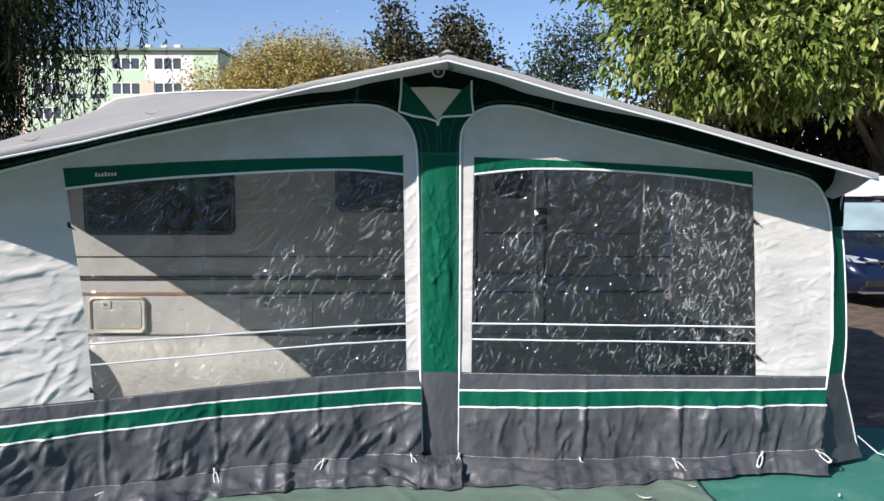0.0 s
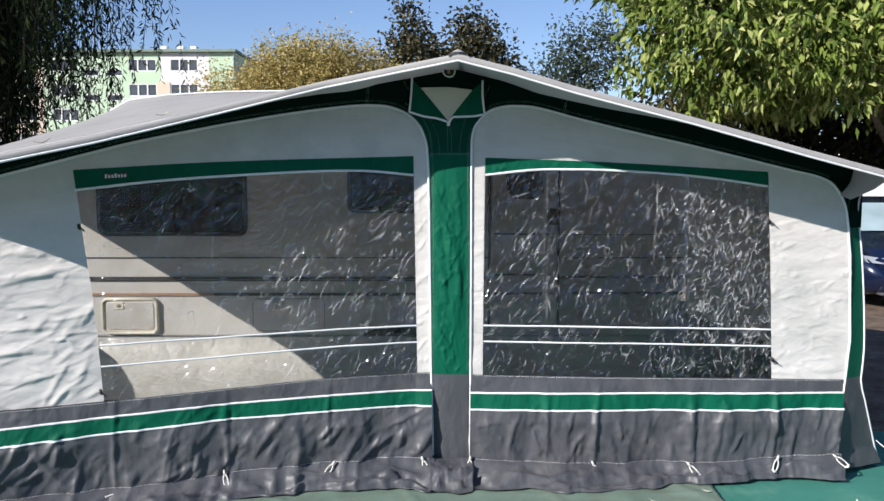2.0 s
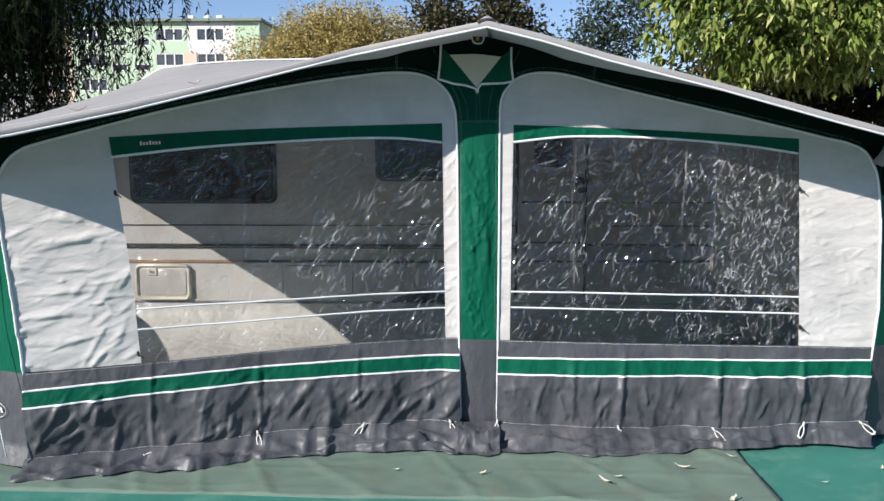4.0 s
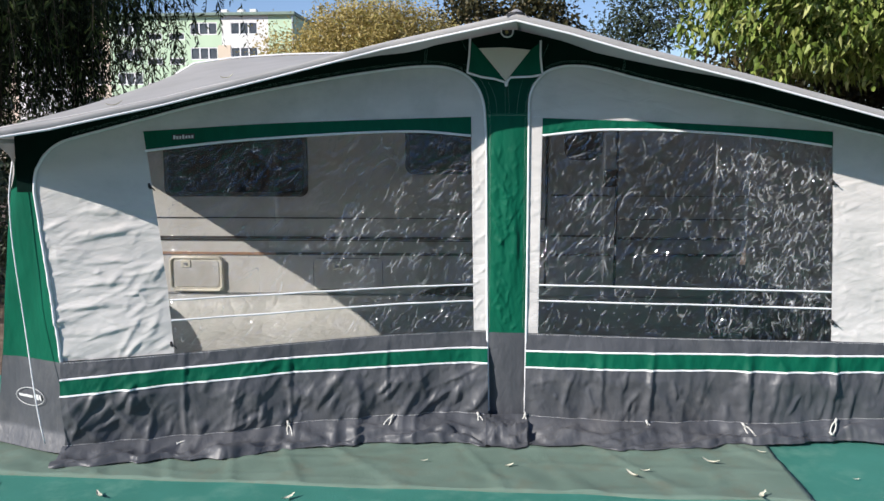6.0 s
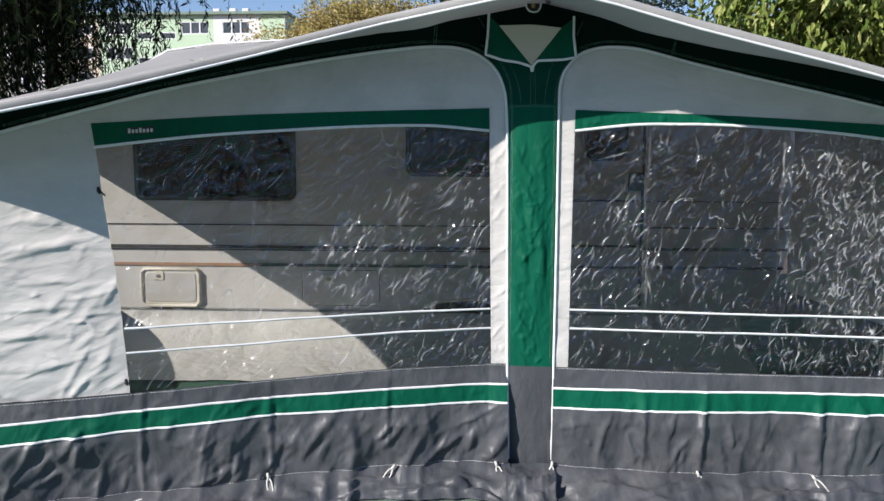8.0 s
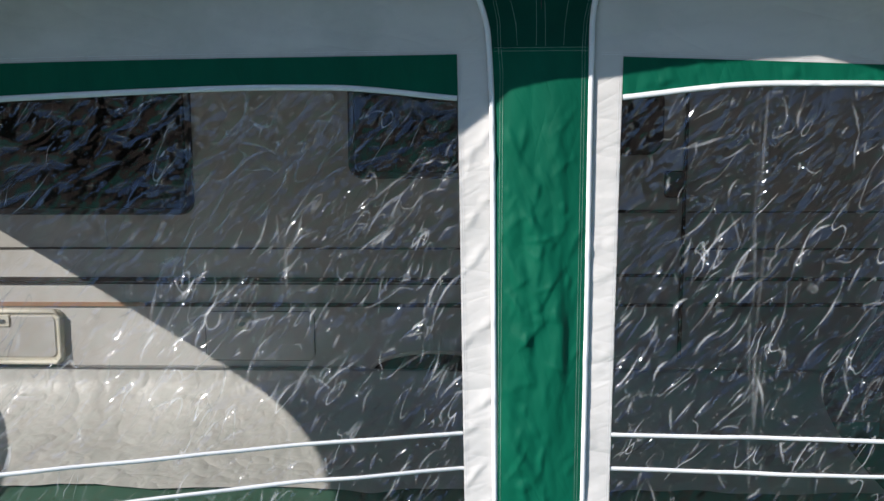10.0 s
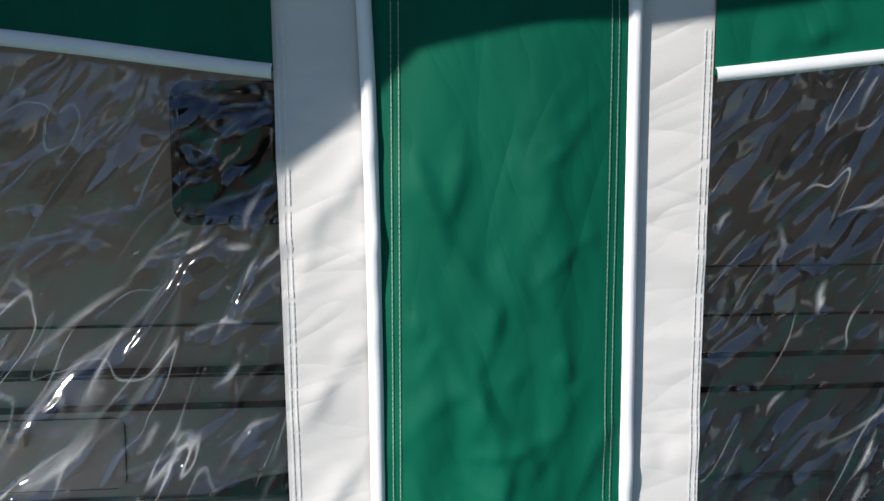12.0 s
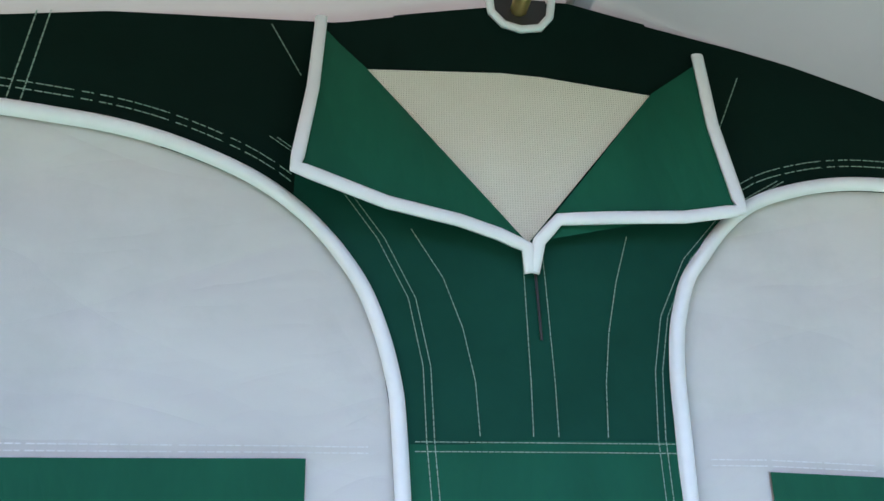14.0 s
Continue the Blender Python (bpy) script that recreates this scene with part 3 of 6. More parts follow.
def cloth_on_ground(name, x0, x1, y0, y1, z, mat, label, nx=60, ny=30, lift=0.006, jag=0.02, seed=0):
    verts, faces = [], []
    for layer in (0, 1):
        for i in range(nx + 1):
            for j in range(ny + 1):
                s, t = i / nx, j / ny
                x, y = x0 + (x1 - x0) * s, y0 + (y1 - y0) * t
                if i in (0, nx):
                    x += jag * noise.noise((seed, y * 2, 1))
                if j in (0, ny):
                    y += jag * noise.noise((x * 2, seed, 2))
                ridge = max(0.0, 1 - 7 * abs(noise.noise((x * 2.6 + y * 1.1, y * 0.8, seed + 3)))) + max(0.0, 1 - 9 * abs(noise.noise((x * 1.4, y * 4.0, seed + 8)))) * 0.7
                h = z + lift * (max(0, noise.noise((x * 1.3, y * 2.1, seed)) + 0.6 * noise.noise((x * 5, y * 3, seed))) + 0.5 * ridge)
                verts.append((x, y, h if layer else z - 0.01))
    k, n = ny + 1, (nx + 1) * (ny + 1)
    for i in range(nx):
        for j in range(ny):
            a = i * k + j
            faces.append((n + a, n + a + k, n + a + k + 1, n + a + 1))
    for i in range(nx):
        for a in (i * k, i * k + ny):
            faces.append((a, a + k, n + a + k, n + a))
    for j in range(ny):
        for a in (j, nx * k + j):
            faces.append((a, a + 1, n + a + 1, n + a))
    return tagged(piece(name, verts, faces, mat), label, "groundsheet")


ground_sheet()
cloth_on_ground("groundsheet", -4.9, 3.9, -3.4, 0.9, -0.012, M_MAT, "teal green woven groundsheet spread in front of awning", 150, 90, 0.004, 0.03, 3)
cloth_on_ground("groundsheet", -4.6, 1.42, -0.83, 0.3, -0.002, M_MAT_OLD, "faded mossy green groundsheet strip along awning skirt", 260, 50, 0.016, 0.03, 7)
cloth_on_ground("inner_groundsheet", -3.2, 2.2, 0.35, 2.6, 0.006, M_MAT_IN, "dark green carpet covering floor inside awning", 60, 24, 0.008, 0.02, 9)

# ---- awning ----
awning = thing("awning", "grey and green canvas caravan awning with clear windows", "awning")

ARCH_L = [(-2.39, 1.40), (-2.383, 1.47), (-2.36, 1.535), (-2.325, 1.59), (-2.26, 1.642), (-2.19, 1.668), (-2.06, 1.706), (-1.795, 1.782), (-1.645, 1.825), (-1.384, 1.887), (-1.115, 1.945), (-0.837, 1.998), (-0.67, 2.025), (-0.50, 2.047), (-0.40, 2.050), (-0.30, 2.034), (-0.235, 2.004), (-0.19, 1.962), (-0.157, 1.905), (-0.1385, 1.84), (-0.137, 1.83)]
ARCH_R = [(0.1055, 1.83), (0.1075, 1.866), (0.117, 1.918), (0.146, 1.971), (0.187, 2.015), (0.243, 2.040), (0.335, 2.053), (0.42, 2.049), (0.50, 2.034), (0.672, 1.988), (0.985, 1.913), (1.30, 1.842), (1.618, 1.766), (1.874, 1.704), (2.02, 1.668), (2.09, 1.632), (2.135, 1.573), (2.17, 1.49), (2.185, 1.40)]
arch_l, arch_r = curve(ARCH_L), curve(ARCH_R)
SIDE_L = [(1.40, -2.39), (1.09, -2.362), (0.76, -2.332), (0.51, -2.312), (0.11, -2.295)]
SIDE_R = [(1.40, 2.185), (1.24, 2.205), (0.76, 2.225), (0.47, 2.2), (0.12, 2.16)]
side_l = curve(sorted(SIDE_L))
side_r = curve(sorted(SIDE_R))
COL_L, COL_R = curve([(0.0, -0.10), (0.56, -0.112), (1.2, -0.120), (1.66, -0.127), (1.78, -0.133), (1.84, -0.1375)]), curve([(0.0, 0.10), (0.56, 0.105), (1.2, 0.107), (1.66, 0.106), (1.84, 0.1065)])
band_top_l, band_top_r = curve([(-1.88, 1.70), (-1.25, 1.742), (-0.21, 1.783)]), curve([(0.18, 1.775), (0.9, 1.748), (1.73, 1.70)])
band_bot_l, band_bot_r = curve([(-1.87, 1.60), (-1.47, 1.648), (-1.08, 1.678), (-0.67, 1.70), (-0.50, 1.702), (-0.21, 1.68)]), curve([(0.18, 1.68), (0.46, 1.709), (0.68, 1.711), (1.15, 1.69), (1.46, 1.66), (1.73, 1.62)])
skirt_top_l, skirt_top_r = curve([(-2.31, 0.51), (-1.77, 0.527), (-1.2, 0.555), (-0.68, 0.58), (-0.10, 0.588)]), curve([(0.10, 0.578), (1.01, 0.562), (1.79, 0.55), (2.22, 0.54)])
stripe_hi_l, stripe_lo_l = curve([(-2.31, 0.42), (-1.27, 0.47), (-0.68, 0.488), (-0.11, 0.492)]), curve([(-2.31, 0.335), (-1.27, 0.388), (-0.68, 0.405), (-0.11, 0.408)])
stripe_hi_r, stripe_lo_r = curve([(0.10, 0.478), (1.0, 0.475), (2.21, 0.468)]), curve([(0.10, 0.388), (1.0, 0.382), (2.21, 0.380)])
seam_l = curve([(-2.31, 0.06), (-1.72, 0.07), (-1.14, 0.10), (-0.68, 0.118), (-0.10, 0.11)])
seam_r = curve([(0.10, 0.10), (0.80, 0.075), (1.36, 0.08), (1.82, 0.10), (2.18, 0.12)])
win_l_l, win_l_r = curve([(0.5, -1.768), (0.75, -1.782), (1.11, -1.81), (1.42, -1.843), (1.72, -1.873)]), curve([(0.5, -0.188), (1.2, -0.20), (1.8, -0.21)])
win_r_l, win_r_r = curve([(0.5, 0.172), (1.2, 0.176), (1.8, 0.181)]), curve([(0.5, 1.79), (1.1, 1.765), (1.72, 1.73)])
ROOF_L = curve([(-2.46, 1.68), (-2.18, 1.735), (-1.71, 1.857), (-1.20, 2.003), (-0.655, 2.148), (-0.22, 2.232), (0.03, 2.276)])
ROOF_R = curve([(0.03, 2.276), (0.30, 2.213), (0.63, 2.12), (1.21, 1.968), (1.81, 1.803), (2.27, 1.682)])


def roof_line(x):
    return ROOF_L(x) if x < 0.03 else ROOF_R(x)


# fabric panels
CR = 0.005


def top_l(x):
    return min(band_top_l(x), arch_l(max(x, -2.39))) if x < -1.9 else band_top_l(x)


def top_r(x):
    return min(band_top_r(x), arch_r(min(x, 2.185))) if x > 1.8 else band_top_r(x)


left_panel = piece("front_panel", *merge(
    patch(side_l, win_l_l, skirt_top_l, top_l, 80, 180, 0, CR),
    patch(win_l_r, COL_L, skirt_top_l, band_top_l, 16, 200, 0, CR),
    patch(lambda z: side_l(min(z, 1.40)) if z < 1.40 else -2.39, const(-0.138), top_l, lambda x: max(arch_l(max(x, -2.39)), top_l(x) + 0.001), 150, 24, 0, CR)),
    M_FABRIC, awning, "pale grey canvas front panel, creased at its side")
right_panel = piece("front_panel", *merge(
    patch(win_r_r, side_r, skirt_top_r, top_r, 70, 180, 0, CR),
    patch(COL_R, win_r_l, skirt_top_r, band_top_r, 16, 200, 0, CR),
    patch(const(0.1065), lambda z: 2.185, top_r, lambda x: max(arch_r(min(x, 2.185)), top_r(x) + 0.001), 140, 24, 0, CR)),
    M_FABRIC, awning, "pale grey canvas front panel, creased at its side")
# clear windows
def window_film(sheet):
    verts, faces, crease_glint = sheet
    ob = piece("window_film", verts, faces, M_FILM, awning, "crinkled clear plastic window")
    ob.data.attributes.new("glint", "FLOAT", "POINT").data.foreach_set("value", crease_glint.astype(np.float32))
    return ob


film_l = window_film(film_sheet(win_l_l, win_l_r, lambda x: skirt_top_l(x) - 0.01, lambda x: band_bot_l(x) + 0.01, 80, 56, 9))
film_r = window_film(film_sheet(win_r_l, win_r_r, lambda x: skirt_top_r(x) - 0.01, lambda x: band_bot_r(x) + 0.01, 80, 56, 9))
# green bands over the windows
band_l = piece("window_band", *patch(win_l_l, win_l_r, band_bot_l, band_top_l, 200, 14, 0.003, CR), M_GREEN, awning, "dark green canvas band")
band_r = piece("window_band", *patch(win_r_l, win_r_r, band_bot_r, band_top_r, 200, 14, 0.003, CR), M_GREEN, awning, "dark green canvas band")
piece("piping", *ribbon(sampled(band_bot_l, -1.865, -0.209, 80), 0.013, 0.005, 0.003, CR), M_WHITE, band_l, "white piping")
piece("piping", *ribbon(sampled(band_bot_r, 0.181, 1.728, 80), 0.013, 0.005, 0.003, CR), M_WHITE, band_r, "white piping")
# maker's tag as plain bars
tag = piece("maker_tag", *patch(const(-1.735), const(-1.625), lambda x: band_top_l(x) - 0.055, lambda x: band_top_l(x) - 0.027, 12, 3, 0.004, CR), M_BLACK, band_l)
for k in range(7):
    xk = -1.728 + 0.0145 * k
    piece("print_bar", *patch(const(xk), const(xk + 0.010), lambda x: band_top_l(x) - 0.051, lambda x, k=k: band_top_l(x) - (0.031 if k in (0, 3) else 0.036), 2, 2, 0.0055, CR), M_GREYBAR, tag)
# white lines across the windows
for fn, xa, xb, par in ((curve([(-1.79, 0.815), (-1.2, 0.83), (-0.6, 0.846), (-0.19, 0.85)]), -1.782, -0.195, film_l), (curve([(-1.79, 0.705), (-1.2, 0.726), (-0.6, 0.752), (-0.19, 0.757)]), -1.778, -0.192, film_l),
                        (curve([(0.17, 0.852), (1.0, 0.842), (1.78, 0.825)]), 0.174, 1.776, film_r), (curve([(0.17, 0.762), (1.0, 0.75), (1.78, 0.732)]), 0.173, 1.78, film_r)):
    piece("white_line", *ribbon([(x, z + 0.002 * noise.noise((x * 5, 2, 1))) for x, z in sampled(fn, xa, xb, 60)], 0.010, 0.002, -0.004, 0.008, on_film, flat=True), M_WHITE, par, "thin white tape line")


# centre column
def on_column(x, z, off=0.0, amp=0.0):
    c = max(0.0, 1 - (x / 0.125) ** 2)
    fold = 0.016 * noise.noise((x * 16, 1.0, z * 2.1)) + 0.008 * noise.noise((x * 26 + z * 5, 4.0, z * 5)) + 0.004 * noise.noise((x * 60, 2.0, z * 18))
    damp = min(1.0, max(0.12, (1.78 - z) * 4)) if z > 1.5 else 1.0
    fold = fold * 0.25 + STRIP.at(x, z)
    flat = min(1.0, max(0.0, (1.80 - z) / 0.08))
    return Vector((x, wall_y(x) - off - c * flat * (0.012 + fold * damp), z))


column = piece("centre_column", *merge(
    patch(lambda z: COL_L(z) - 0.004, lambda z: COL_R(z) + 0.004, const(0.575), const(1.799), 56, 260, 0.004, 0, on_column)),
    M_GREEN, awning, "green canvas strip down the middle")
foot = piece("column_foot", *patch(lambda z: COL_L(z) - 0.004, lambda z: COL_R(z) + 0.004, const(0.10), const(0.58), 24, 40, 0.006, 0, on_column), M_SKIRT, awning, "dark grey plastic foot of the middle strip")
# gable fascia between arch and roof: left, middle, right
MIDDLE_L, MIDDLE_R = -0.24, 0.235


def gable_low(x):
    if x < -0.138:
        return arch_l(x) - 0.006
    if x > 0.1065:
        return arch_r(x) - 0.006
    return 1.795


def sag(x):
    """How far the roof dips behind its front hem, either side of the point."""
    d = abs(x - 0.03)
    return (0.052 * min(1.0, d / 0.42) if x > 0.03 else 0.074 * min(1.0, d / 0.55) ** 1.5) * max(0.0, min(1.0, 1 - (d - 0.7) / 0.9))


def gable_high(x):
    return roof_line(x) - 0.03 + 0.06 * min(1.0, abs(x - 0.03) / 1.5) - sag(x) * 0.45


def on_gable(x, z, off=0.0, amp=0.004):
    return Vector((x, wall_y(x) - off - swell(x, z) - 0.002 * noise.noise((x * 4, 1, z * 4)), z))


# its near-black green holds the shade of the overhang
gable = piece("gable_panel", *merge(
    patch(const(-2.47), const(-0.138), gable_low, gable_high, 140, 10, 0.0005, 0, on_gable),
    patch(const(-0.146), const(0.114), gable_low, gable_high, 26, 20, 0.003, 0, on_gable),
    patch(const(0.106), const(2.26), gable_low, gable_high, 130, 10, 0.0005, 0, on_gable)), M_GREEN_DEEP_SHADE, awning, "dark green gable cloth under the roof edge")
piece("column_head", *patch(const(-0.232), const(0.188), gable_low, lambda x: max(gable_low(x) + 0.001, 2.035), 60, 20, 0.0042, 0, on_gable), M_GREEN_SHADE, awning, "green canvas yoke at the head of the middle strip")


def arch_path(fn, a, b):
    """Points along an arch, packed towards its steep ends."""
    return [(x, fn(x)) for x in (a + (b - a) * (0.5 - 0.5 * math.cos(math.pi * i / 160)) for i in range(161))]


# white piping along arches, down the column and the corners
piece("piping", *ribbon([(x, z) for z, x in SIDE_L[::-1][:-1]] + arch_path(arch_l, -2.39, -0.137) + [(COL_L(1.81 - 1.69 * i / 50), 1.81 - 1.69 * i / 50) for i in range(51)], 0.0135, 0.008, 0.004, 0.002), M_WHITE, awning, "white piping along the arched panel")
piece("piping", *ribbon([(COL_R(0.12 + 1.69 * i / 50), 0.12 + 1.69 * i / 50) for i in range(51)] + arch_path(arch_r, 0.1065, 2.185) + [(x, z) for z, x in SIDE_R[1:]], 0.0135, 0.008, 0.004, 0.002), M_WHITE, awning, "white piping along the arched panel")

# stitching on the column and gable


def column_stitches(points, off=0.0055):
    verts, faces = [], []
    for i, ((xa, za), (xb, zb)) in enumerate(zip(points[:-1], points[1:])):
        ln = math.hypot(xb - xa, zb - za)
        ux, uz = (xb - xa) / ln, (zb - za) / ln
        n = max(1, int(ln / 0.005))
        for k in range(n):
            s, e = ln * k / n, ln * (k + 0.84) / n
            o = len(verts)
            for d, w in ((s, -1), (e, -1), (e, 1), (s, 1)):
                x, z = xa + ux * d - uz * w * 0.00045, za + uz * d + ux * w * 0.00045
                verts.append(on_column(x, z, off) if z < 1.80 else on_gable(x, z, off + 0.0006))
            faces.append((o, o + 1, o + 2, o + 3))
    return verts, faces


rows = []
for dx in (-0.0065, 0.0):
    rows.append(column_stitches([(-0.101 + dx, 0.60 + i * 0.06) for i in range(20)] + [(-0.106 + dx, 1.80), (-0.109 + dx, 1.86), (-0.122 + dx, 1.92), (-0.150 + dx, 1.975), (-0.19 + dx, 2.03), (-0.25 + dx, 2.065)]))
    rows.append(column_stitches([(0.0845 - dx, 0.60 + i * 0.06) for i in range(20)] + [(0.0845 - dx, 1.80), (0.088 - dx, 1.86), (0.098 - dx, 1.91), (0.125 - dx, 1.965), (0.17 - dx, 2.015), (0.23 - dx, 2.05)]))
    rows.append(column_stitches([(-0.122, 1.797 + dx * 1.2), (0.105, 1.797 + dx * 1.2)]))
for xs_ in ([-0.068, -0.071, -0.081, -0.098, -0.127], [-0.023, -0.023, -0.024, -0.025, -0.027], [-0.0015, -0.002, -0.004, -0.006, -0.009], [0.041, 0.043, 0.049, 0.059, 0.073]):
    rows.append(column_stitches([(x, 1.802 + 0.046 * i) for i, x in enumerate(xs_)]))
piece("stitching", *merge(*rows), M_THREAD, column, "pale green double stitching", smooth=False)
tagged(bpy.data.objects["stitching"], kind="stuff")
rows = []
for d in (0.020, 0.027):
    rows.append(stitches([(x, arch_l(x) + d) for x in [-2.2 + 0.015 * i for i in range(132)]], 0.004, 0))
    rows.append(stitches([(x, arch_r(x) + d) for x in [0.19 + 0.015 * i for i in range(126)]], 0.004, 0))
for xa, lean in ((-0.462, 0.012), (-0.452, 0.012), (0.60, 0.02), (0.608, 0.02)):
    rows.append(stitches([(xa, (arch_l if xa < 0 else arch_r)(xa) + 0.004), (xa + lean, roof_line(xa) - 0.02)], 0.004, 0))
rows.append(stitches([(-0.262, 2.185), (-0.232, 2.135)], 0.004, 0))
rows.append(stitches([(0.205, 2.165), (0.176, 2.10)], 0.004, 0))
tagged(piece("stitching", *merge(*rows), M_THREAD, gable, "pale green double stitching", smooth=False), kind="stuff")
rows = []
for xo in (0.004, 0.009):
    rows.append(stitches([(win_l_r(z) + xo, z) for z in [0.60 + 0.04 * i for i in range(29)]], 0.001, CR))
    rows.append(stitches([(win_r_l(z) - xo, z) for z in [0.60 + 0.04 * i for i in range(29)]], 0.001, CR))
    rows.append(stitches([(x, band_top_l(x) + 0.001 + xo) for x in [-1.86 + 0.05 * i for i in range(35)]], 0.001, CR))
    rows.append(stitches([(x, band_top_r(x) + 0.001 + xo) for x in [0.13 + 0.05 * i for i in range(33)]], 0.001, CR))
tagged(piece("stitching", *merge(*rows), M_THREAD_W, left_panel, "white stitched hem", smooth=False), kind="stuff")

# zip and ventilation collar at the gable
zv, zf = ribbon([(-0.012, 1.885), (-0.016, 1.975)], 0.002, 0.002, 0.0055, 0, on_gable, flat=True)
piece("zip", zv, zf, M_BLACK, gable, "dark zip end")
net = piece("ventilation_net", [on_gable(x, z, o) for x, z, o in ((-0.170, 2.150, 0.006), (0.110, 2.138, 0.006), (-0.022, 1.972, 0.012), (-0.04, 2.153, 0.007), (0.0, 2.151, 0.007))], [(0, 3, 2), (3, 4, 2), (4, 1, 2)], M_MESH, gable, "beige mesh behind an open collar")


def flap(corners, mat, parent, label):
    """A stiff cloth leaf from four corners (x, z, off), with a bowed face."""
    (ax, az, ao), (bx, bz, bo), (cx, cz, co), (dx, dz, do) = corners
    verts, faces, n = [], [], 14
    for i in range(n + 1):
        for j in range(n + 1):
            s, t = i / n, j / n
            x = (ax * (1 - s) + bx * s) * (1 - t) + (dx * (1 - s) + cx * s) * t
            z = (az * (1 - s) + bz * s) * (1 - t) + (dz * (1 - s) + cz * s) * t
            o = (ao * (1 - s) + bo * s) * (1 - t) + (do * (1 - s) + co * s) * t + 0.006 * math.sin(math.pi * s) * math.sin(math.pi * t)
            verts.append(on_gable(x, z, o))
    for i in range(n):
        for j in range(n):
            a = i * (n + 1) + j
            faces.append((a, a + n + 1, a + n + 2, a + 1))
    return piece("collar_flap", verts, faces, mat, parent, label)


fl_ = flap([(-0.216, 2.196, 0.006), (-0.228, 2.020, 0.050), (-0.024, 1.972, 0.018), (-0.172, 2.151, 0.008)], M_GREEN, gable, "green folded collar flap")
fr_ = flap([(0.165, 2.180, 0.006), (0.174, 2.009, 0.030), (-0.018, 1.972, 0.018), (0.111, 2.139, 0.008)], M_GREEN, gable, "green folded collar flap")


def bound(points3, width, height, parent):
    pts = [on_gable(x, z, o) for x, z, o in points3]
    dense = []
    for a, b in zip(pts[:-1], pts[1:]):
        k = max(1, int((b - a).length / 0.012))
        dense += [a.lerp(b, i / k) for i in range(k)]
    dense.append(pts[-1])
    verts, faces = [], []
    for i, p in enumerate(dense):
        d = (dense[min(i + 1, len(dense) - 1)] - dense[max(i - 1, 0)]).normalized()
        s = d.cross(Vector((0, -1, 0))).normalized()
        f = Vector((0, -1, 0))
        for w, h in ((-0.5, -0.6), (-0.5, 0.5), (-0.2, 1), (0.2, 1), (0.5, 0.5), (0.5, -0.6)):
            verts.append(p + s * w * width + f * h * height)
    for i in range(len(dense) - 1):
        for j in range(6):
            faces.append((i * 6 + j, i * 6 + (j + 1) % 6, (i + 1) * 6 + (j + 1) % 6, (i + 1) * 6 + j))
    return piece("binding", verts, faces, M_WHITE, parent, "white bound edge")


bound([(-0.216, 2.203, 0.008), (-0.219, 2.11, 0.028), (-0.228, 2.016, 0.052), (-0.15, 1.993, 0.045), (-0.085, 1.985, 0.030), (-0.050, 1.975, 0.026), (-0.024, 1.966, 0.020), (-0.020, 1.945, 0.012)], 0.0115, 0.003, fl_)
bound([(0.164, 2.188, 0.008), (0.164, 2.10, 0.020), (0.175, 2.005, 0.032), (0.12, 1.995, 0.034), (0.05, 1.993, 0.030), (0.005, 1.992, 0.024), (-0.013, 1.972, 0.020), (-0.018, 1.945, 0.012)], 0.0115, 0.003, fr_)
# pole opening under the apex
piece("pole_opening", *merge(*[patch(const(-0.045), const(0.01), lambda x: 2.222 - 0.012 * (1 - ((x + 0.0175) / 0.0275) ** 2) - 0.004, const(2.245), 10, 3, 0.0045, 0, on_gable)]), M_BLACK, gable, "dark pole opening")
bound([(-0.050, 2.25, 0.006), (-0.047, 2.226, 0.006), (-0.035, 2.212, 0.006), (-0.0175, 2.207, 0.006), (0.002, 2.210, 0.006), (0.013, 2.224, 0.006), (0.016, 2.245, 0.006)], 0.008, 0.003, gable)
piece("pole_end", *tube([(-0.02, 0.25, 2.235), (-0.018, -0.03, 2.232), (-0.018, -0.034, 2.232)], [0.009, 0.009, 0.005], 10), M_BRASS, awning, "brass end of the ridge pole")

# skirt with stripes
SK = 0.010


def on_skirt(x, z, off=0.0, amp=SK):
    # vertical folds that grow towards the lower hem
    g = max(0.0, min(1.0, (0.57 - z) / 0.25))
    f = 0.045 * noise.noise((x * 3.0, 8.0, z * 1.0)) + 0.010 * noise.noise((x * 10, 3.0, z * 2.5))
    slant = abs(noise.noise((x * 5 + z * 4, 6.0, z * 3)))
    f += 0.03 * (0.35 - slant)
    pl = x * 0.8 - z * 0.75 if x < 0 else x * 0.95 - z * 0.25
    f += 0.004 * (0.5 - abs(noise.noise((pl * 15, 2.0, (x * 0.6 + z) * 3)))) * 2
    for c in (-1.72, -1.18, -0.66, 0.80, 1.34, 1.80):
        u = (x - c + 0.02 * math.sin(z * 9)) / 0.022
        f += 0.009 * math.exp(-u * u) * (1 if c > 0 else -1)
    lean = 0.03 * g
    return Vector((x, wall_y(x) - off - swell(x, z) - g * f - lean - crinkle(x, z, 0.002, 9) - SKIRT.at(x, z) * (0.35 + 0.65 * g), z))


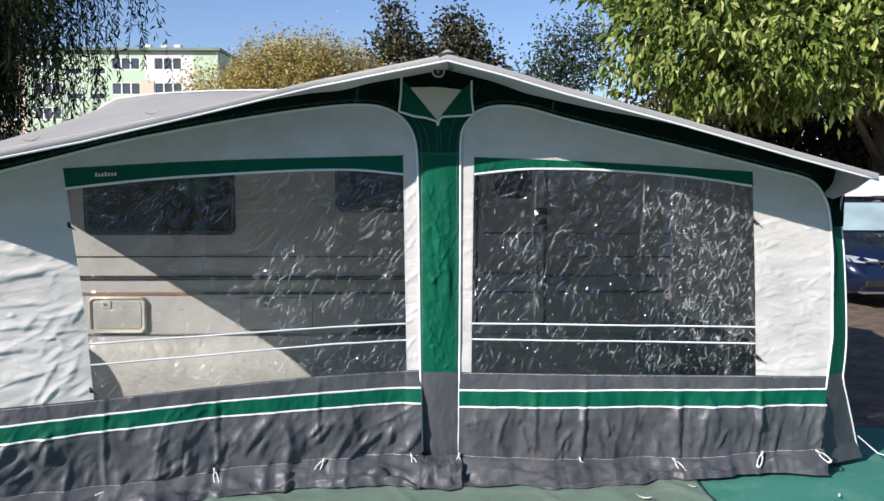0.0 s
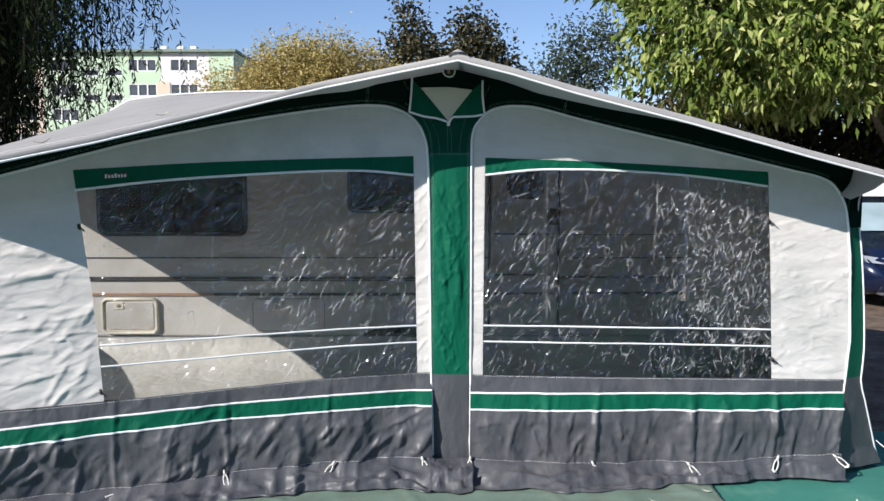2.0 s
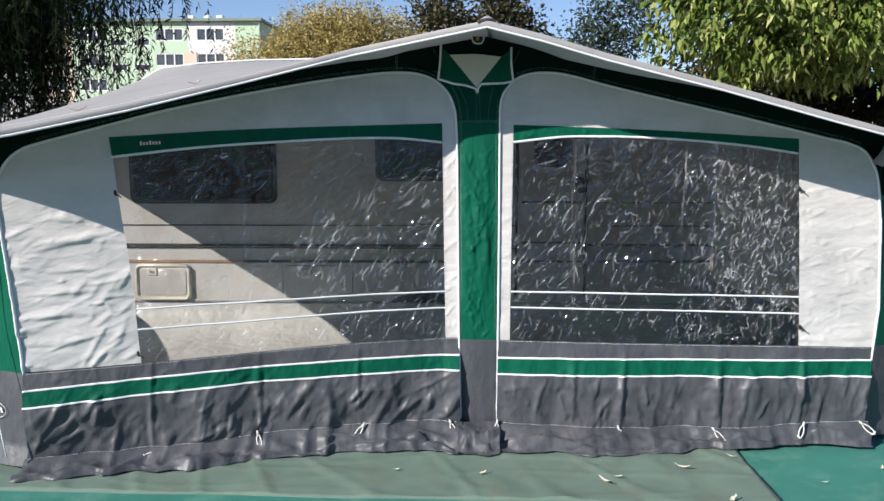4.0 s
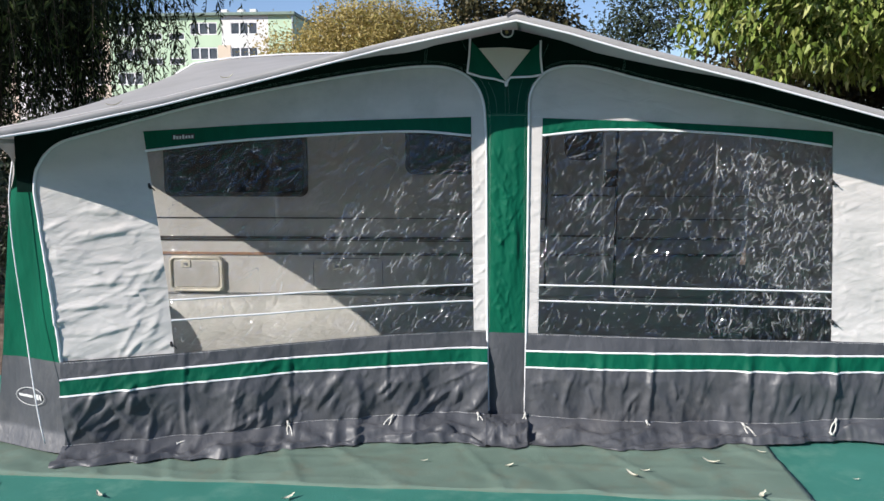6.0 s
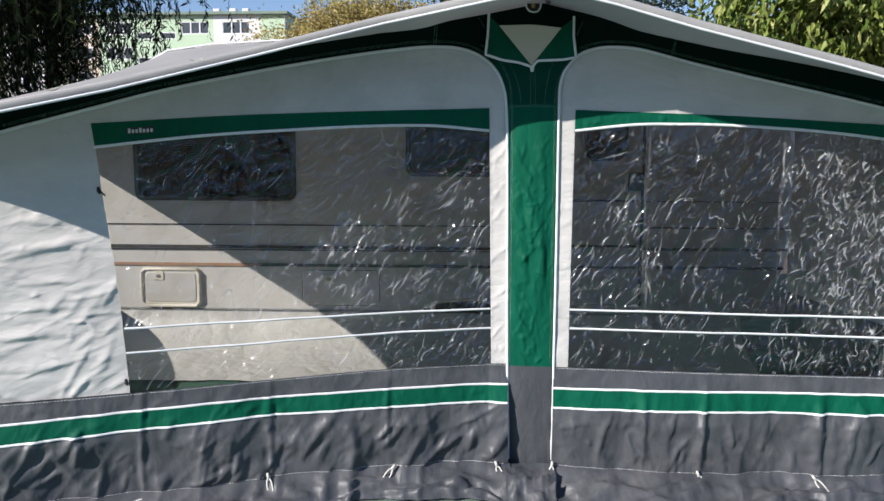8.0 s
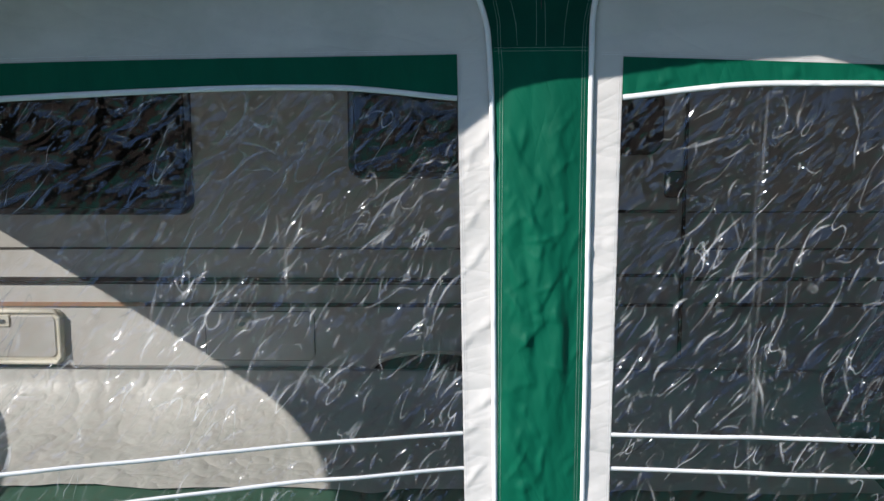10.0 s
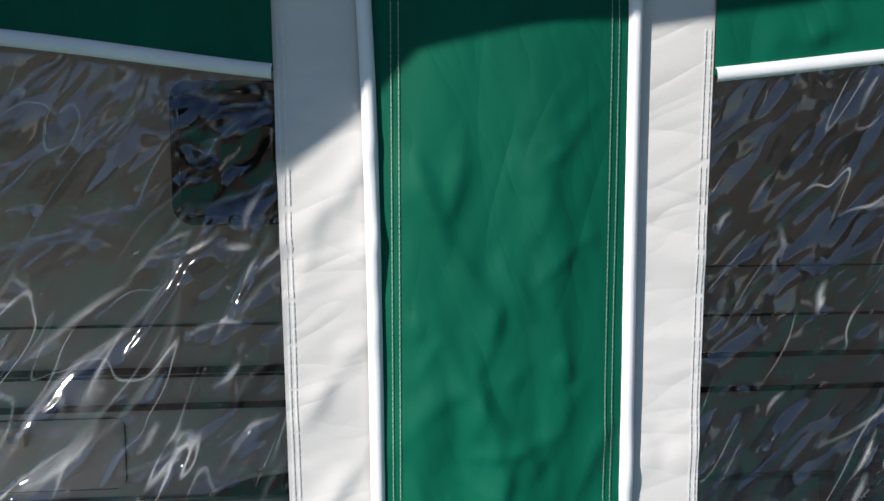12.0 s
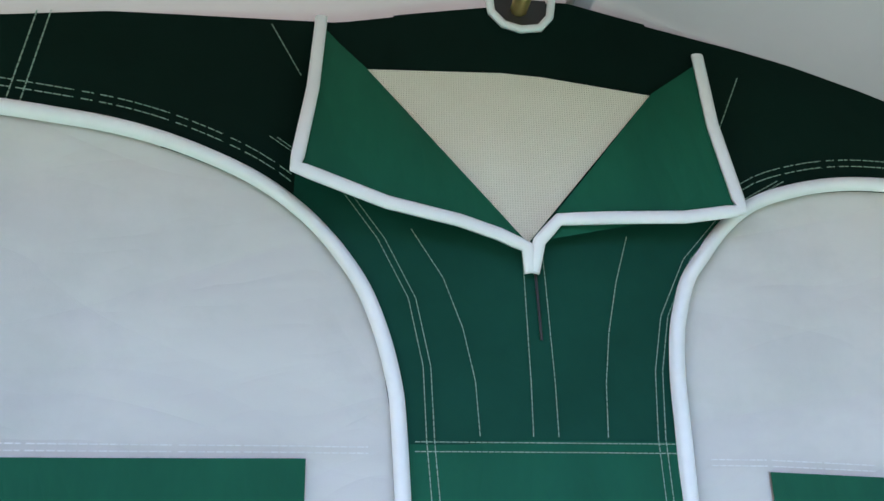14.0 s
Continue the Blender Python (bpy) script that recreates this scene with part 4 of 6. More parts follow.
for st, sh, sl, sm, xa, xb, nm in ((skirt_top_l, stripe_hi_l, stripe_lo_l, seam_l, lambda z: side_l(z), lambda z: COL_L(z), "skirt"),
                                   (skirt_top_r, stripe_hi_r, stripe_lo_r, seam_r, lambda z: COL_R(z), lambda z: side_r(z), "skirt")):
    sk = piece("skirt", *patch(xa, xb, sm, st, 300, 64, 0.004, SK, on_skirt), M_SKIRT, awning, "dark grey plastic skirt, creased")
    piece("stripe", *patch(xa, xb, sl, sh, 300, 12, 0.0065, SK, on_skirt), M_GREEN, sk, "green stripe")
    x0, x1 = xa(0.4), xb(0.4)
    for fn in (sh, sl):
        piece("white_line", *ribbon(sampled(fn, x0, x1, 120), 0.011, 0.003, 0.006, SK, on_skirt), M_WHITE, sk, "white piping line")
    rows_ = []
    for fn, d in ((st, -0.006), (sm, 0.004), (sm, 0.012)):
        pts = sampled(fn, x0 + 0.01, x1 - 0.01, 160)
        v, f = [], []
        for (a, za), (b, zb) in zip(pts[:-1], pts[1:]):
            o = len(v)
            bx = a + (b - a) * 0.62
            for x, z in ((a, za + d - 0.001), (bx, za + d - 0.001), (bx, za + d + 0.001), (a, za + d + 0.001)):
                v.append(on_skirt(x, z, 0.0055))
            f.append((o, o + 1, o + 2, o + 3))
        rows_.append((v, f))
    tagged(piece("stitching", *merge(*rows_), M_THREAD_W, sk, "white stitching", smooth=False), kind="stuff")

# apron: the mud flap that lies out on the ground
REACH = curve([(-2.6, 0.20), (-2.2, 0.20), (-1.5, 0.22), (-1.1, 0.16), (-0.67, 0.13), (-0.42, 0.19), (-0.10, 0.27), (0.0, 0.32), (0.14, 0.25), (0.35, 0.24), (0.65, 0.30), (1.09, 0.24), (1.4, 0.14), (1.86, 0.07), (2.2, 0.12), (2.6, 0.16)])


def apron(xa, xb, seam, n, mat, label, seed):
    verts, faces, k = [], [], 18
    for i in range(n + 1):
        x = xa + (xb - xa) * i / n
        top = on_skirt(x, seam(x), 0.004)
        r = REACH(x) * 0.78 + 0.045 * noise.noise((x * 6, seed, 3)) + 0.012 * noise.noise((x * 17, seed, 5))
        for j in range(k + 1):
            t = j / k
            e = 1 - (1 - t) ** 1.6
            bulge = 0.058 * math.sin(math.pi * t) * (noise.noise((x * 3.8, seed, t * 1.8)) + 0.8 * (0.3 - abs(noise.noise((x * 7 + t * 2, seed + 4, t * 3)))) + 0.25 * noise.noise((x * 17, seed + 4, t * 5)))
            bulge *= 1 + 1.1 * math.exp(-(x / 0.32) ** 2)
            z = top.z * (1 - t) ** 1.5 + 0.010 + bulge * 0.9
            verts.append((x + 0.015 * noise.noise((x * 4, t * 3, seed + 9)), top.y - r * e, max(0.008, z)))
    for i in range(n):
        for j in range(k):
            a = i * (k + 1) + j
            faces.append((a, a + k + 1, a + k + 2, a + 1))
    return piece("mud_flap", verts, faces, mat, awning, label)


apron(-2.31, -0.095, seam_l, 220, M_SKIRT, "rumpled dark grey flap lying on the ground", 2)
apron(0.095, 2.18, seam_r, 220, M_SKIRT, "rumpled dark grey flap lying on the ground", 6)
apron(-0.112, 0.112, const(0.105), 70, M_SKIRT, "rumpled dark grey flap lying on the ground", 8)


# corner wedges and side walls
def corner_wedge(z, s, side):
    """Point of the corner wedge at height z; s runs 0 to 1 away from the piping."""
    if side < 0:
        x0, w = side_l(z) if z < 1.40 else -2.39, 0.10 + 0.30 * max(0, (1.62 - z)) / 1.1
        return Vector((x0 - w * s, wall_y(x0) + 0.30 * w * s - 0.012 * math.sin(3 * z + 5 * s), z))
    x0, w = side_r(z) if z < 1.40 else 2.185, 0.075 + 0.03 * max(0, 1.6 - z) / 1.05 + 0.22 * max(0, 0.52 - z) / 0.5
    return Vector((x0 + w * s, wall_y(x0) + 0.5 * w * s - 0.008 * math.sin(4 * z), z))


for side in (-1, 1):
    split, low = (0.505, 0.02) if side < 0 else (0.55, 0.02)
    for za, zb, mat, lab in ((split, 1.66, M_GREEN, "green corner cloth"), (low, split, M_SKIRT, "dark grey corner cloth")):
        v, f = [], []
        nz, ns = 40, 10
        for i in range(nz + 1):
            for j in range(ns + 1):
                z, s = za + (zb - za) * i / nz, j / ns
                p = corner_wedge(z, s, side)
                p.y -= 0.006 * noise.noise((p.x * 9, 2, z * 4))
                if za == low:
                    p.y -= 0.05 * max(0, 0.12 - z) / 0.12 * (1 if side < 0 else 0.5)
                v.append(p)
        for i in range(nz):
            for j in range(ns):
                a = i * (ns + 1) + j
                f.append((a, a + 1, a + ns + 2, a + ns + 1))
        cp = piece("corner_cloth", v, f, mat, awning, lab)
        if side < 0 and za == low:
            # the maker's oval mark, as plain shapes
            def mark(u, w):
                return corner_wedge(0.295 + w, 0.52 + u, -1) + Vector((0, -0.012, 0))
            ring = [mark(0.22 * math.cos(2 * math.pi * i / 40), 0.048 * math.sin(2 * math.pi * i / 40)) for i in range(40)]
            piece("oval_mark", *tube(ring, 0.0018, 6, True), M_GREYBAR, cp, "pale oval outline mark")
            for u0, u1, w0, w1 in ((-0.18, -0.15, -0.012, 0.016), (-0.14, -0.07, -0.012, 0.018), (-0.05, 0.17, -0.006, 0.008)):
                piece("print_bar", [mark(u0, w0), mark(u1, w0), mark(u1 + 0.02, w1), mark(u0 + 0.02, w1)], [(0, 1, 2, 3)], M_GREYBAR, cp, "pale printed bar")
    outer = [corner_wedge(1.62 - 1.55 * i / 30, 1.0, side) + Vector((0, -0.004, 0)) for i in range(31)]
    if side > 0:
        piece("piping", *tube(outer, 0.005, 6), M_WHITE, awning, "white piping at the corner")

SIDE_BACK = {-1: Vector((-3.45, 2.27, 0)), 1: Vector((1.95, 2.40, 0))}
for side in (-1, 1):
    def side_at(t, z, bump=0.0):
        a = corner_wedge(max(min(z, 1.6), 0.03), 1.0, side)
        b = SIDE_BACK[side]
        return Vector((a.x + (b.x - a.x) * t + bump, a.y + (b.y - a.y) * t, z))

    def side_patch(t0, t1, z0, z1, n=30, m=16):
        v, f = [], []
        for i in range(n + 1):
            for j in range(m + 1):
                t = t0 + (t1 - t0) * i / n
                za, zb = z0(t), z1(t)
                z = za + (zb - za) * j / m
                v.append(side_at(t, z, 0.01 * noise.noise((t * 8, z * 3, side))))
        for i in range(n):
            for j in range(m):
                a = i * (m + 1) + j
                f.append((a, a + m + 1, a + m + 2, a + 1))
        return v, f
    eave = lambda t: 1.66 + 0.24 * t
    brow = lambda t: 1.37 + 0.15 * t
    piece("side_panel", *merge(side_patch(0, 1, brow, eave), side_patch(0, 0.06, const(0.55), brow, 4, 20), side_patch(0.95 if side < 0 else 0.2, 1, const(0.55), brow, 14, 20)), M_FABRIC, awning, "pale grey canvas side wall around a clear window")
    piece("window_film", *side_patch(0.06, 0.95 if side < 0 else 0.2, const(0.55), brow, 40, 24), M_FILM, awning, "clear plastic side window")
    piece("skirt", *side_patch(0, 1, const(0.0), const(0.55), 40, 14), M_SKIRT, awning, "dark grey plastic side skirt")

# roof sheet, lofted from the front edge to the caravan's rail
FRONT = [(-2.33, -1.10, 1.683), (-2.07, -0.98, 1.733), (-1.625, -0.78, 1.847), (-1.145, -0.585, 1.987), (-0.625, -0.445, 2.133), (-0.214, -0.458, 2.212), (0.03, -0.475, 2.257), (0.293, -0.47, 2.193), (0.61, -0.46, 2.102), (1.17, -0.44, 1.959), (1.75, -0.41, 1.801), (2.20, -0.38, 1.686)]
BACK = [(-2.80, 2.265, 2.21), (-2.64, 2.268, 2.295), (-2.32, 2.28, 2.338), (-1.85, 2.30, 2.365), (-1.20, 2.32, 2.375), (-0.50, 2.34, 2.375), (0.10, 2.35, 2.37), (0.60, 2.37, 2.35), (1.10, 2.39, 2.31), (1.70, 2.41, 2.17), (2.10, 2.42, 2.0), (2.22, 2.42, 1.90)]


def roof_point(i, t, k):
    a, b = Vector(FRONT[i]).lerp(Vector(FRONT[i + 1]), k), Vector(BACK[i]).lerp(Vector(BACK[i + 1]), k)
    p = a.lerp(b, t)
    p.z -= 0.035 * math.sin(math.pi * t) * (0.6 + 0.4 * math.sin(i * 1.1 + k))
    p.z -= sag(p.x) * math.exp(-((t - 0.16) / 0.085) ** 2)
    p.z += 0.004 * noise.noise((p.x * 3, p.y * 3, 1)) * (1 if 0 < t < 1 else 0)
    return p


cols = [(i, k / 6) for i in range(len(FRONT) - 1) for k in range(6)] + [(len(FRONT) - 2, 1.0)]
rv, rf, nt = [], [], 30
for i, k in cols:
    for j in range(nt + 1):
        rv.append(roof_point(i, j / nt, k))
for a in range(len(cols) - 1):
    for j in range(nt):
        q = a * (nt + 1) + j
        rf.append((q, q + nt + 1, q + nt + 2, q + 1))
roof = piece("roof_sheet", rv, rf, M_ROOF, awning, "light grey canvas roof with a rolled front hem")
hem_pts = [roof_point(i, 0, k) for i, k in cols]
hv, hf = [], []
for i, p in enumerate(hem_pts):
    for dy, dz in ((0.004, 0.004), (-0.010, 0.002), (-0.016, -0.010), (-0.014, -0.030), (-0.008, -0.034), (-0.004, -0.012)):
        hv.append(p + Vector((0, dy, dz)))
for i in range(len(hem_pts) - 1):
    for j in range(6):
        hf.append((i * 6 + j, i * 6 + (j + 1) % 6, (i + 1) * 6 + (j + 1) % 6, (i + 1) * 6 + j))
piece("roof_hem", hv, hf, M_ROOF, roof, "grey front hem of the roof")
piece("piping", *tube([p + Vector((0, -0.014, -0.032)) for p in hem_pts], 0.0055, 8), M_WHITE, roof, "white piping along the roof edge")
piece("piping", *tube([roof_point(i, 1, k) + Vector((0, -0.01, 0.008)) for i, k in cols], 0.008, 8), M_WHITE, roof, "white rail piping at the caravan")
piece("seam", *tube([roof_point(i, 0.05, k) + Vector((0, 0, 0.002)) for i, k in cols], 0.003, 6), M_FABRIC, roof, "raised roof seam")
piece("seam", *tube([roof_point(6, j / 30, 0) + Vector((0, 0, 0.002)) for j in range(31)], 0.006, 6), M_ROOF, roof, "ridge seam")
# soffit closing the overhang from roof edge back to the wall at both corners
for side, i in ((-1, 0), (1, len(FRONT) - 2)):
    v, f = [], []
    k = 0.0 if side < 0 else 1.0
    for j in range(13):
        t = j / 12
        p = roof_point(i, t, k)
        drop = 0.16 * (1 - t) ** 0.5 if side < 0 else 0.14 * (1 - t) ** 0.5
        inner = corner_wedge(1.5, 1.0, side)
        w = max(0.0, 1 - t * 3)
        q = p + Vector((-side * 0.10 * w, 0.25 * w, -0.05 - drop * 0.6))
        if side < 0:
            # the cloth closes down onto the top of the side wall
            q = corner_wedge(1.6, 1.0, side).lerp(SIDE_BACK[side], t)
            q.z = 1.64 + 0.24 * t
        v += [p, p.lerp(q, 0.5) + Vector((side * 0.01, 0, -0.01)), q]
    for j in range(12):
        for m_ in range(2):
            a = j * 3 + m_
            f.append((a, a + 3, a + 4, a + 1))
    piece("side_valance", v, f, M_ROOF, awning, "grey cloth hanging from the side eave")
for side, i in ((-1, 0), (1, len(FRONT) - 2)):
    ca = roof_point(i, 0, 0.0 if side < 0 else 1.0) + Vector((0, 0.01, -0.02))
    cb = corner_wedge(1.66, 0.95, side)
    cc = corner_wedge(1.40 if side < 0 else 1.45, 1.0, side)
    v, f, m_ = [], [], 12
    for i_ in range(m_ + 1):
        for j_ in range(m_ + 1):
            s_, t_ = i_ / m_, j_ / m_
            low = ca.lerp(cc, s_) + Vector((-side * 0.06, 0.03, 0.03)) * math.sin(math.pi * s_)
            top_ = ca.lerp(cb, s_)
            v.append(top_.lerp(low, t_))
    for i_ in range(m_):
        for j_ in range(m_):
            a = i_ * (m_ + 1) + j_
            f.append((a, a + 1, a + m_ + 2, a + m_ + 1))
    piece("eave_gusset", v, f, M_ROOF, awning, "grey cloth gusset under the eave corner")
# apex gather
v, f = [], []
for j in range(9):
    a = math.pi * j / 8
    v += [Vector((0.03 + 0.05 * math.cos(a), -0.50, 2.246 + 0.020 * math.sin(a))), Vector((0.03 + 0.03 * math.cos(a), -0.42, 2.258 + 0.032 * math.sin(a))), Vector((0.03 + 0.012 * math.cos(a), -0.22, 2.266 + 0.012 * math.sin(a)))]
for j in range(8):
    for m_ in range(2):
        a = j * 3 + m_
        f.append((a, a + 3, a + 4, a + 1))
piece("apex_gather", v, f, M_ROOF, roof, "gathered cloth at the roof point")


# pegging loops along the skirt
def loop_mesh():
    pts = []
    for i in range(20):
        t = 2 * math.pi * i / 20
        pts.append(Vector((0.010 * math.cos(t), 0.0, 0.030 * math.sin(t))))
    return merge(tube(pts, 0.0032, 6, True), tube([(0, 0, 0.030), (0, 0.0, 0.05)], [0.006, 0.004], 8), tube([(-0.012, 0, -0.022), (0.012, 0, -0.026)], 0.004, 6))


loop_me = mesh_of("peg_loop", *loop_mesh(), M_RUBBER)
for x, tilt in ((-1.72, 80), (-1.18, -18), (-0.66, 35), (-0.14, -25), (0.10, 5), (0.80, -22), (1.34, -40), (1.80, 25), (2.17, -50)):
    lo = new("peg_loop", loop_me)
    lo.parent = awning
    p = on_skirt(x, (seam_l if x < -0.1 else seam_r if x > 0.1 else const(0.1))(x), 0.03)
    lo.matrix_basis = Matrix.Translation(p + Vector((0, -0.014, -0.024))) @ Euler((radians(-24), radians(tilt), 0)).to_matrix().to_4x4() @ Matrix.Scale(1.25, 4)
    tagged(lo, "cream rubber pegging loop")
# toggles at the window corners
for x, z in ((-1.848, 1.42), (1.742, 1.43), (1.785, 0.66), (-1.775, 0.58)):
    p = on_wall(x, z, 0.012)
    piece("toggle", *merge(tube([p + Vector((-0.004, 0, 0.012)), p + Vector((0.0, -0.006, 0)), p + Vector((0.004, 0, -0.014))], [0.006, 0.009, 0.006], 8), tube([p, p + Vector((0.03, -0.01, -0.022))], 0.0035, 6)), M_BLACK, awning, "small black toggle")
# guy ropes
rope_l = [corner_wedge(1.55 - 0.09 * i, 0.85 - 0.045 * i, -1) + Vector((0.005, -0.05 - 0.006 * i, 0)) for i in range(17)]
piece("guy_rope", *tube(rope_l, 0.0035, 6), M_WHITE, awning, "white cord down the corner")
rope_g = [Vector((-2.50 + 0.12 * math.sin(i * 0.9) * (i / 9), -0.95 - 0.05 * i, 0.016)) for i in range(10)]
piece("guy_rope", *tube(rope_g, 0.004, 6), M_WHITE, awning, "loose white cord on the ground")
rope_r = [corner_wedge(0.16, 1.0, 1) + Vector((0.01, -0.02, 0)), Vector((2.50, 0.05, 0.10)), Vector((2.66, 0.0, 0.06)), Vector((2.85, -0.05, 0.02))]
piece("guy_rope", *tube(rope_r, 0.0035, 6), M_WHITE, awning, "white cord to a peg")

# ---- caravan behind the awning ----
caravan = thing("caravan", "cream touring caravan with brown trim lines and dark windows", "caravan")


def cy(x):
    return 2.38 + 0.03 * x


CX0, CX1, CZ0, CZ1 = -3.75, 2.03, 0.33, 2.46
prof = [(-3.66, CZ0), (-3.70, 0.9), (-3.67, 1.5), (-3.55, 1.83), (-3.30, 2.0), (-2.90, 2.195), (-2.30, 2.285), (-1.50, 2.33), (-0.40, 2.35), (0.60, 2.33), (1.10, 2.29), (1.60, 2.17), (1.88, 1.95), (CX1, 1.55), (CX1 - 0.02, 1.0), (CX1 - 0.12, 0.62), (CX1 - 0.30, CZ0)]
f = []
n = len(prof)
f.append(tuple(range(n)))
f.append(tuple(range(3 * n, 4 * n))[::-1])
for r in range(3):
    for j in range(n):
        k = (j + 1) % n
        f.append((r * n + j, (r + 1) * n + j, (r + 1) * n + k, r * n + k))
# the front ring is set in, so the side face is the second ring's plane
v2 = []
for r, (d, ins) in enumerate(((0.0, 0.03), (0.025, 0.0), (2.1, 0.0), (2.125, 0.03))):
    for x, z in prof:
        kx = x - ins * (1 if x > -0.86 else -1)
        kz = z - ins * (1 if z > 1.4 else -1)
        v2.append((kx, cy(kx) + d, kz))
body = piece("body", v2, f, M_BODY, caravan, "cream ribbed aluminium body", smooth=False)


def car_strip(x0, x1, z0, z1, depth, mat, name, label="", bev=0.0):
    bm = bmesh.new()
    vs = []
    for yy in (-depth, 0.012):
        for x, z in ((x0, z0), (x1, z0), (x1, z1), (x0, z1)):
            vs.append(bm.verts.new((x, cy(x) + yy, z)))
    for q in ((0, 1, 2, 3), (7, 6, 5, 4), (0, 4, 5, 1), (1, 5, 6, 2), (2, 6, 7, 3), (3, 7, 4, 0)):
        bm.faces.new([vs[i] for i in q])
    bmesh.ops.recalc_face_normals(bm, faces=bm.faces[:])
    if bev:
        bmesh.ops.bevel(bm, geom=[e for e in bm.edges], offset=bev, segments=2, affect="EDGES", profile=0.5)
    return part(name, bm, mat, caravan, label)


def rounded_plate(x0, x1, z0, z1, r, depth, mat, name, parent, label="", back=0.01):
    pts = []
    for cx_, cz_, a0 in ((x1 - r, z1 - r, 0), (x0 + r, z1 - r, 90), (x0 + r, z0 + r, 180), (x1 - r, z0 + r, 270)):
        for k in range(6):
            a = radians(a0 + 18 * k)
            pts.append((cx_ + r * math.cos(a), cz_ + r * math.sin(a)))
    v, f, n = [], [], len(pts)
    cxm, czm = (x0 + x1) / 2, (z0 + z1) / 2
    for yy, s in ((back, 0.0), (-depth * 0.7, 0.0), (-depth, 0.006)):
        for x, z in pts:
            v.append((x - s * (1 if x > cxm else -1), cy(x) + yy, z - s * (1 if z > czm else -1)))
    for r_ in range(2):
        for j in range(n):
            k = (j + 1) % n
            f.append((r_ * n + j, r_ * n + k, (r_ + 1) * n + k, (r_ + 1) * n + j))
    f.append(tuple(range(2 * n, 3 * n)))
    return piece(name, v, f, mat, parent, label, smooth=False)


for z0, z1, d, mat, lab, x0, x1 in ((1.003, 1.013, 0.006, M_TRIM, "thin brown line", CX0, 0.29), (0.828, 0.850, 0.012, M_TRIM, "brown trim rail", CX0, 0.29), (0.812, 0.820, 0.010, M_TRIM, "brown trim line", CX0, 0.29),
                                    (0.690, 0.712, 0.012, M_TRIM, "brown trim rail", -2.0, 0.29), (0.690, 0.712, 0.012, M_RUST, "faded orange trim rail", CX0, -2.0),
                                    (1.003, 1.013, 0.006, M_TRIM, "thin brown line", 0.90, 1.98), (0.838, 0.858, 0.012, M_TRIM, "brown trim rail", 0.90, 1.97), (0.700, 0.720, 0.012, M_TRIM, "brown trim rail", 1.0, 1.93),
                                    (1.20, 1.206, 0.005, M_TRIM, "thin brown line", 0.90, 1.98), (0.325, 0.350, 0.020, M_METAL, "metal floor rail", CX0, CX1 - 0.32)):
    car_strip(x0, x1, z0, z1, d, mat, "trim_rail", lab)
# windows
for x0, x1, z0, z1 in ((-2.95, -1.71, 1.19, 1.92), (-0.88, -0.02, 1.38, 1.90)):
    wn_ = rounded_plate(x0, x1, z0, z1, 0.07, 0.022, M_BLACK, "window", caravan, "dark tinted caravan window")
    rounded_plate(x0 + 0.03, x1 - 0.03, z0 + 0.03, z1 - 0.03, 0.055, 0.034, M_DARKGLASS, "pane", wn_)
# door
door = rounded_plate(0.315, 0.865, 0.42, 2.12, 0.06, 0.012, M_BODY, "door", caravan, "cream caravan door with small window")
dwin = rounded_plate(0.44, 0.76, 1.50, 1.86, 0.09, 0.026, M_BLACK, "door_window", door, "dark rounded door window")
piece("door_seal", *tube([(0.30, cy(0.3) - 0.006, 0.42), (0.30, cy(0.3) - 0.006, 2.13), (0.88, cy(0.88) - 0.006, 2.13), (0.88, cy(0.88) - 0.006, 0.42)], 0.012, 6), M_BLACK, door, "black door seal")
rounded_plate(0.77, 0.875, 1.28, 1.42, 0.02, 0.04, M_BLACK, "latch", door, "black door latch")
for z in (0.70, 0.86, 1.2):
    car_strip(0.34, 0.84, z, z + 0.016, 0.02, M_TRIM, "door_line", "brown line on the door")
# hatches
for x0, x1, z0, z1, mat in ((-2.93, -2.46, 0.37, 0.675, M_HATCH), (-1.68, -1.08, 0.39, 0.665, M_BODY)):
    deep = 1.0 if mat is M_HATCH else 0.25
    h = rounded_plate(x0, x1, z0, z1, 0.045, 0.020 * deep, mat if deep == 1.0 else M_TRIM, "hatch", caravan, "cream locker hatch with a lock")
    rim = 0.035 if deep == 1.0 else 0.004
    rounded_plate(x0 + rim, x1 - rim, z0 + rim, z1 - rim, 0.03, 0.026 * deep, M_BODY, "hatch_panel", h)
    lx = (x0 + x1) / 2 - 0.09
    rounded_plate(lx - 0.045, lx + 0.045, z1 - 0.10, z1 - 0.03, 0.012, 0.034, M_HATCH, "lock_plate", h)
    rounded_plate(lx - 0.022, lx + 0.022, z1 - 0.082, z1 - 0.05, 0.01, 0.040, M_METAL, "lock", h)
    if deep == 1.0:
        piece("hatch_rim", *tube([(x0 + 0.01, cy(x0) - 0.022, z0 + 0.04), (x0 + 0.01, cy(x0) - 0.022, z1 - 0.04), (x0 + 0.04, cy(x0) - 0.022, z1 - 0.01), (x1 - 0.04, cy(x1) - 0.022, z1 - 0.01), (x1 - 0.01, cy(x1) - 0.022, z1 - 0.04), (x1 - 0.01, cy(x1) - 0.022, z0 + 0.04), (x1 - 0.04, cy(x1) - 0.022, z0 + 0.01), (x0 + 0.04, cy(x0) - 0.022, z0 + 0.01)], 0.014, 8, True), mat, h, "raised hatch rim")
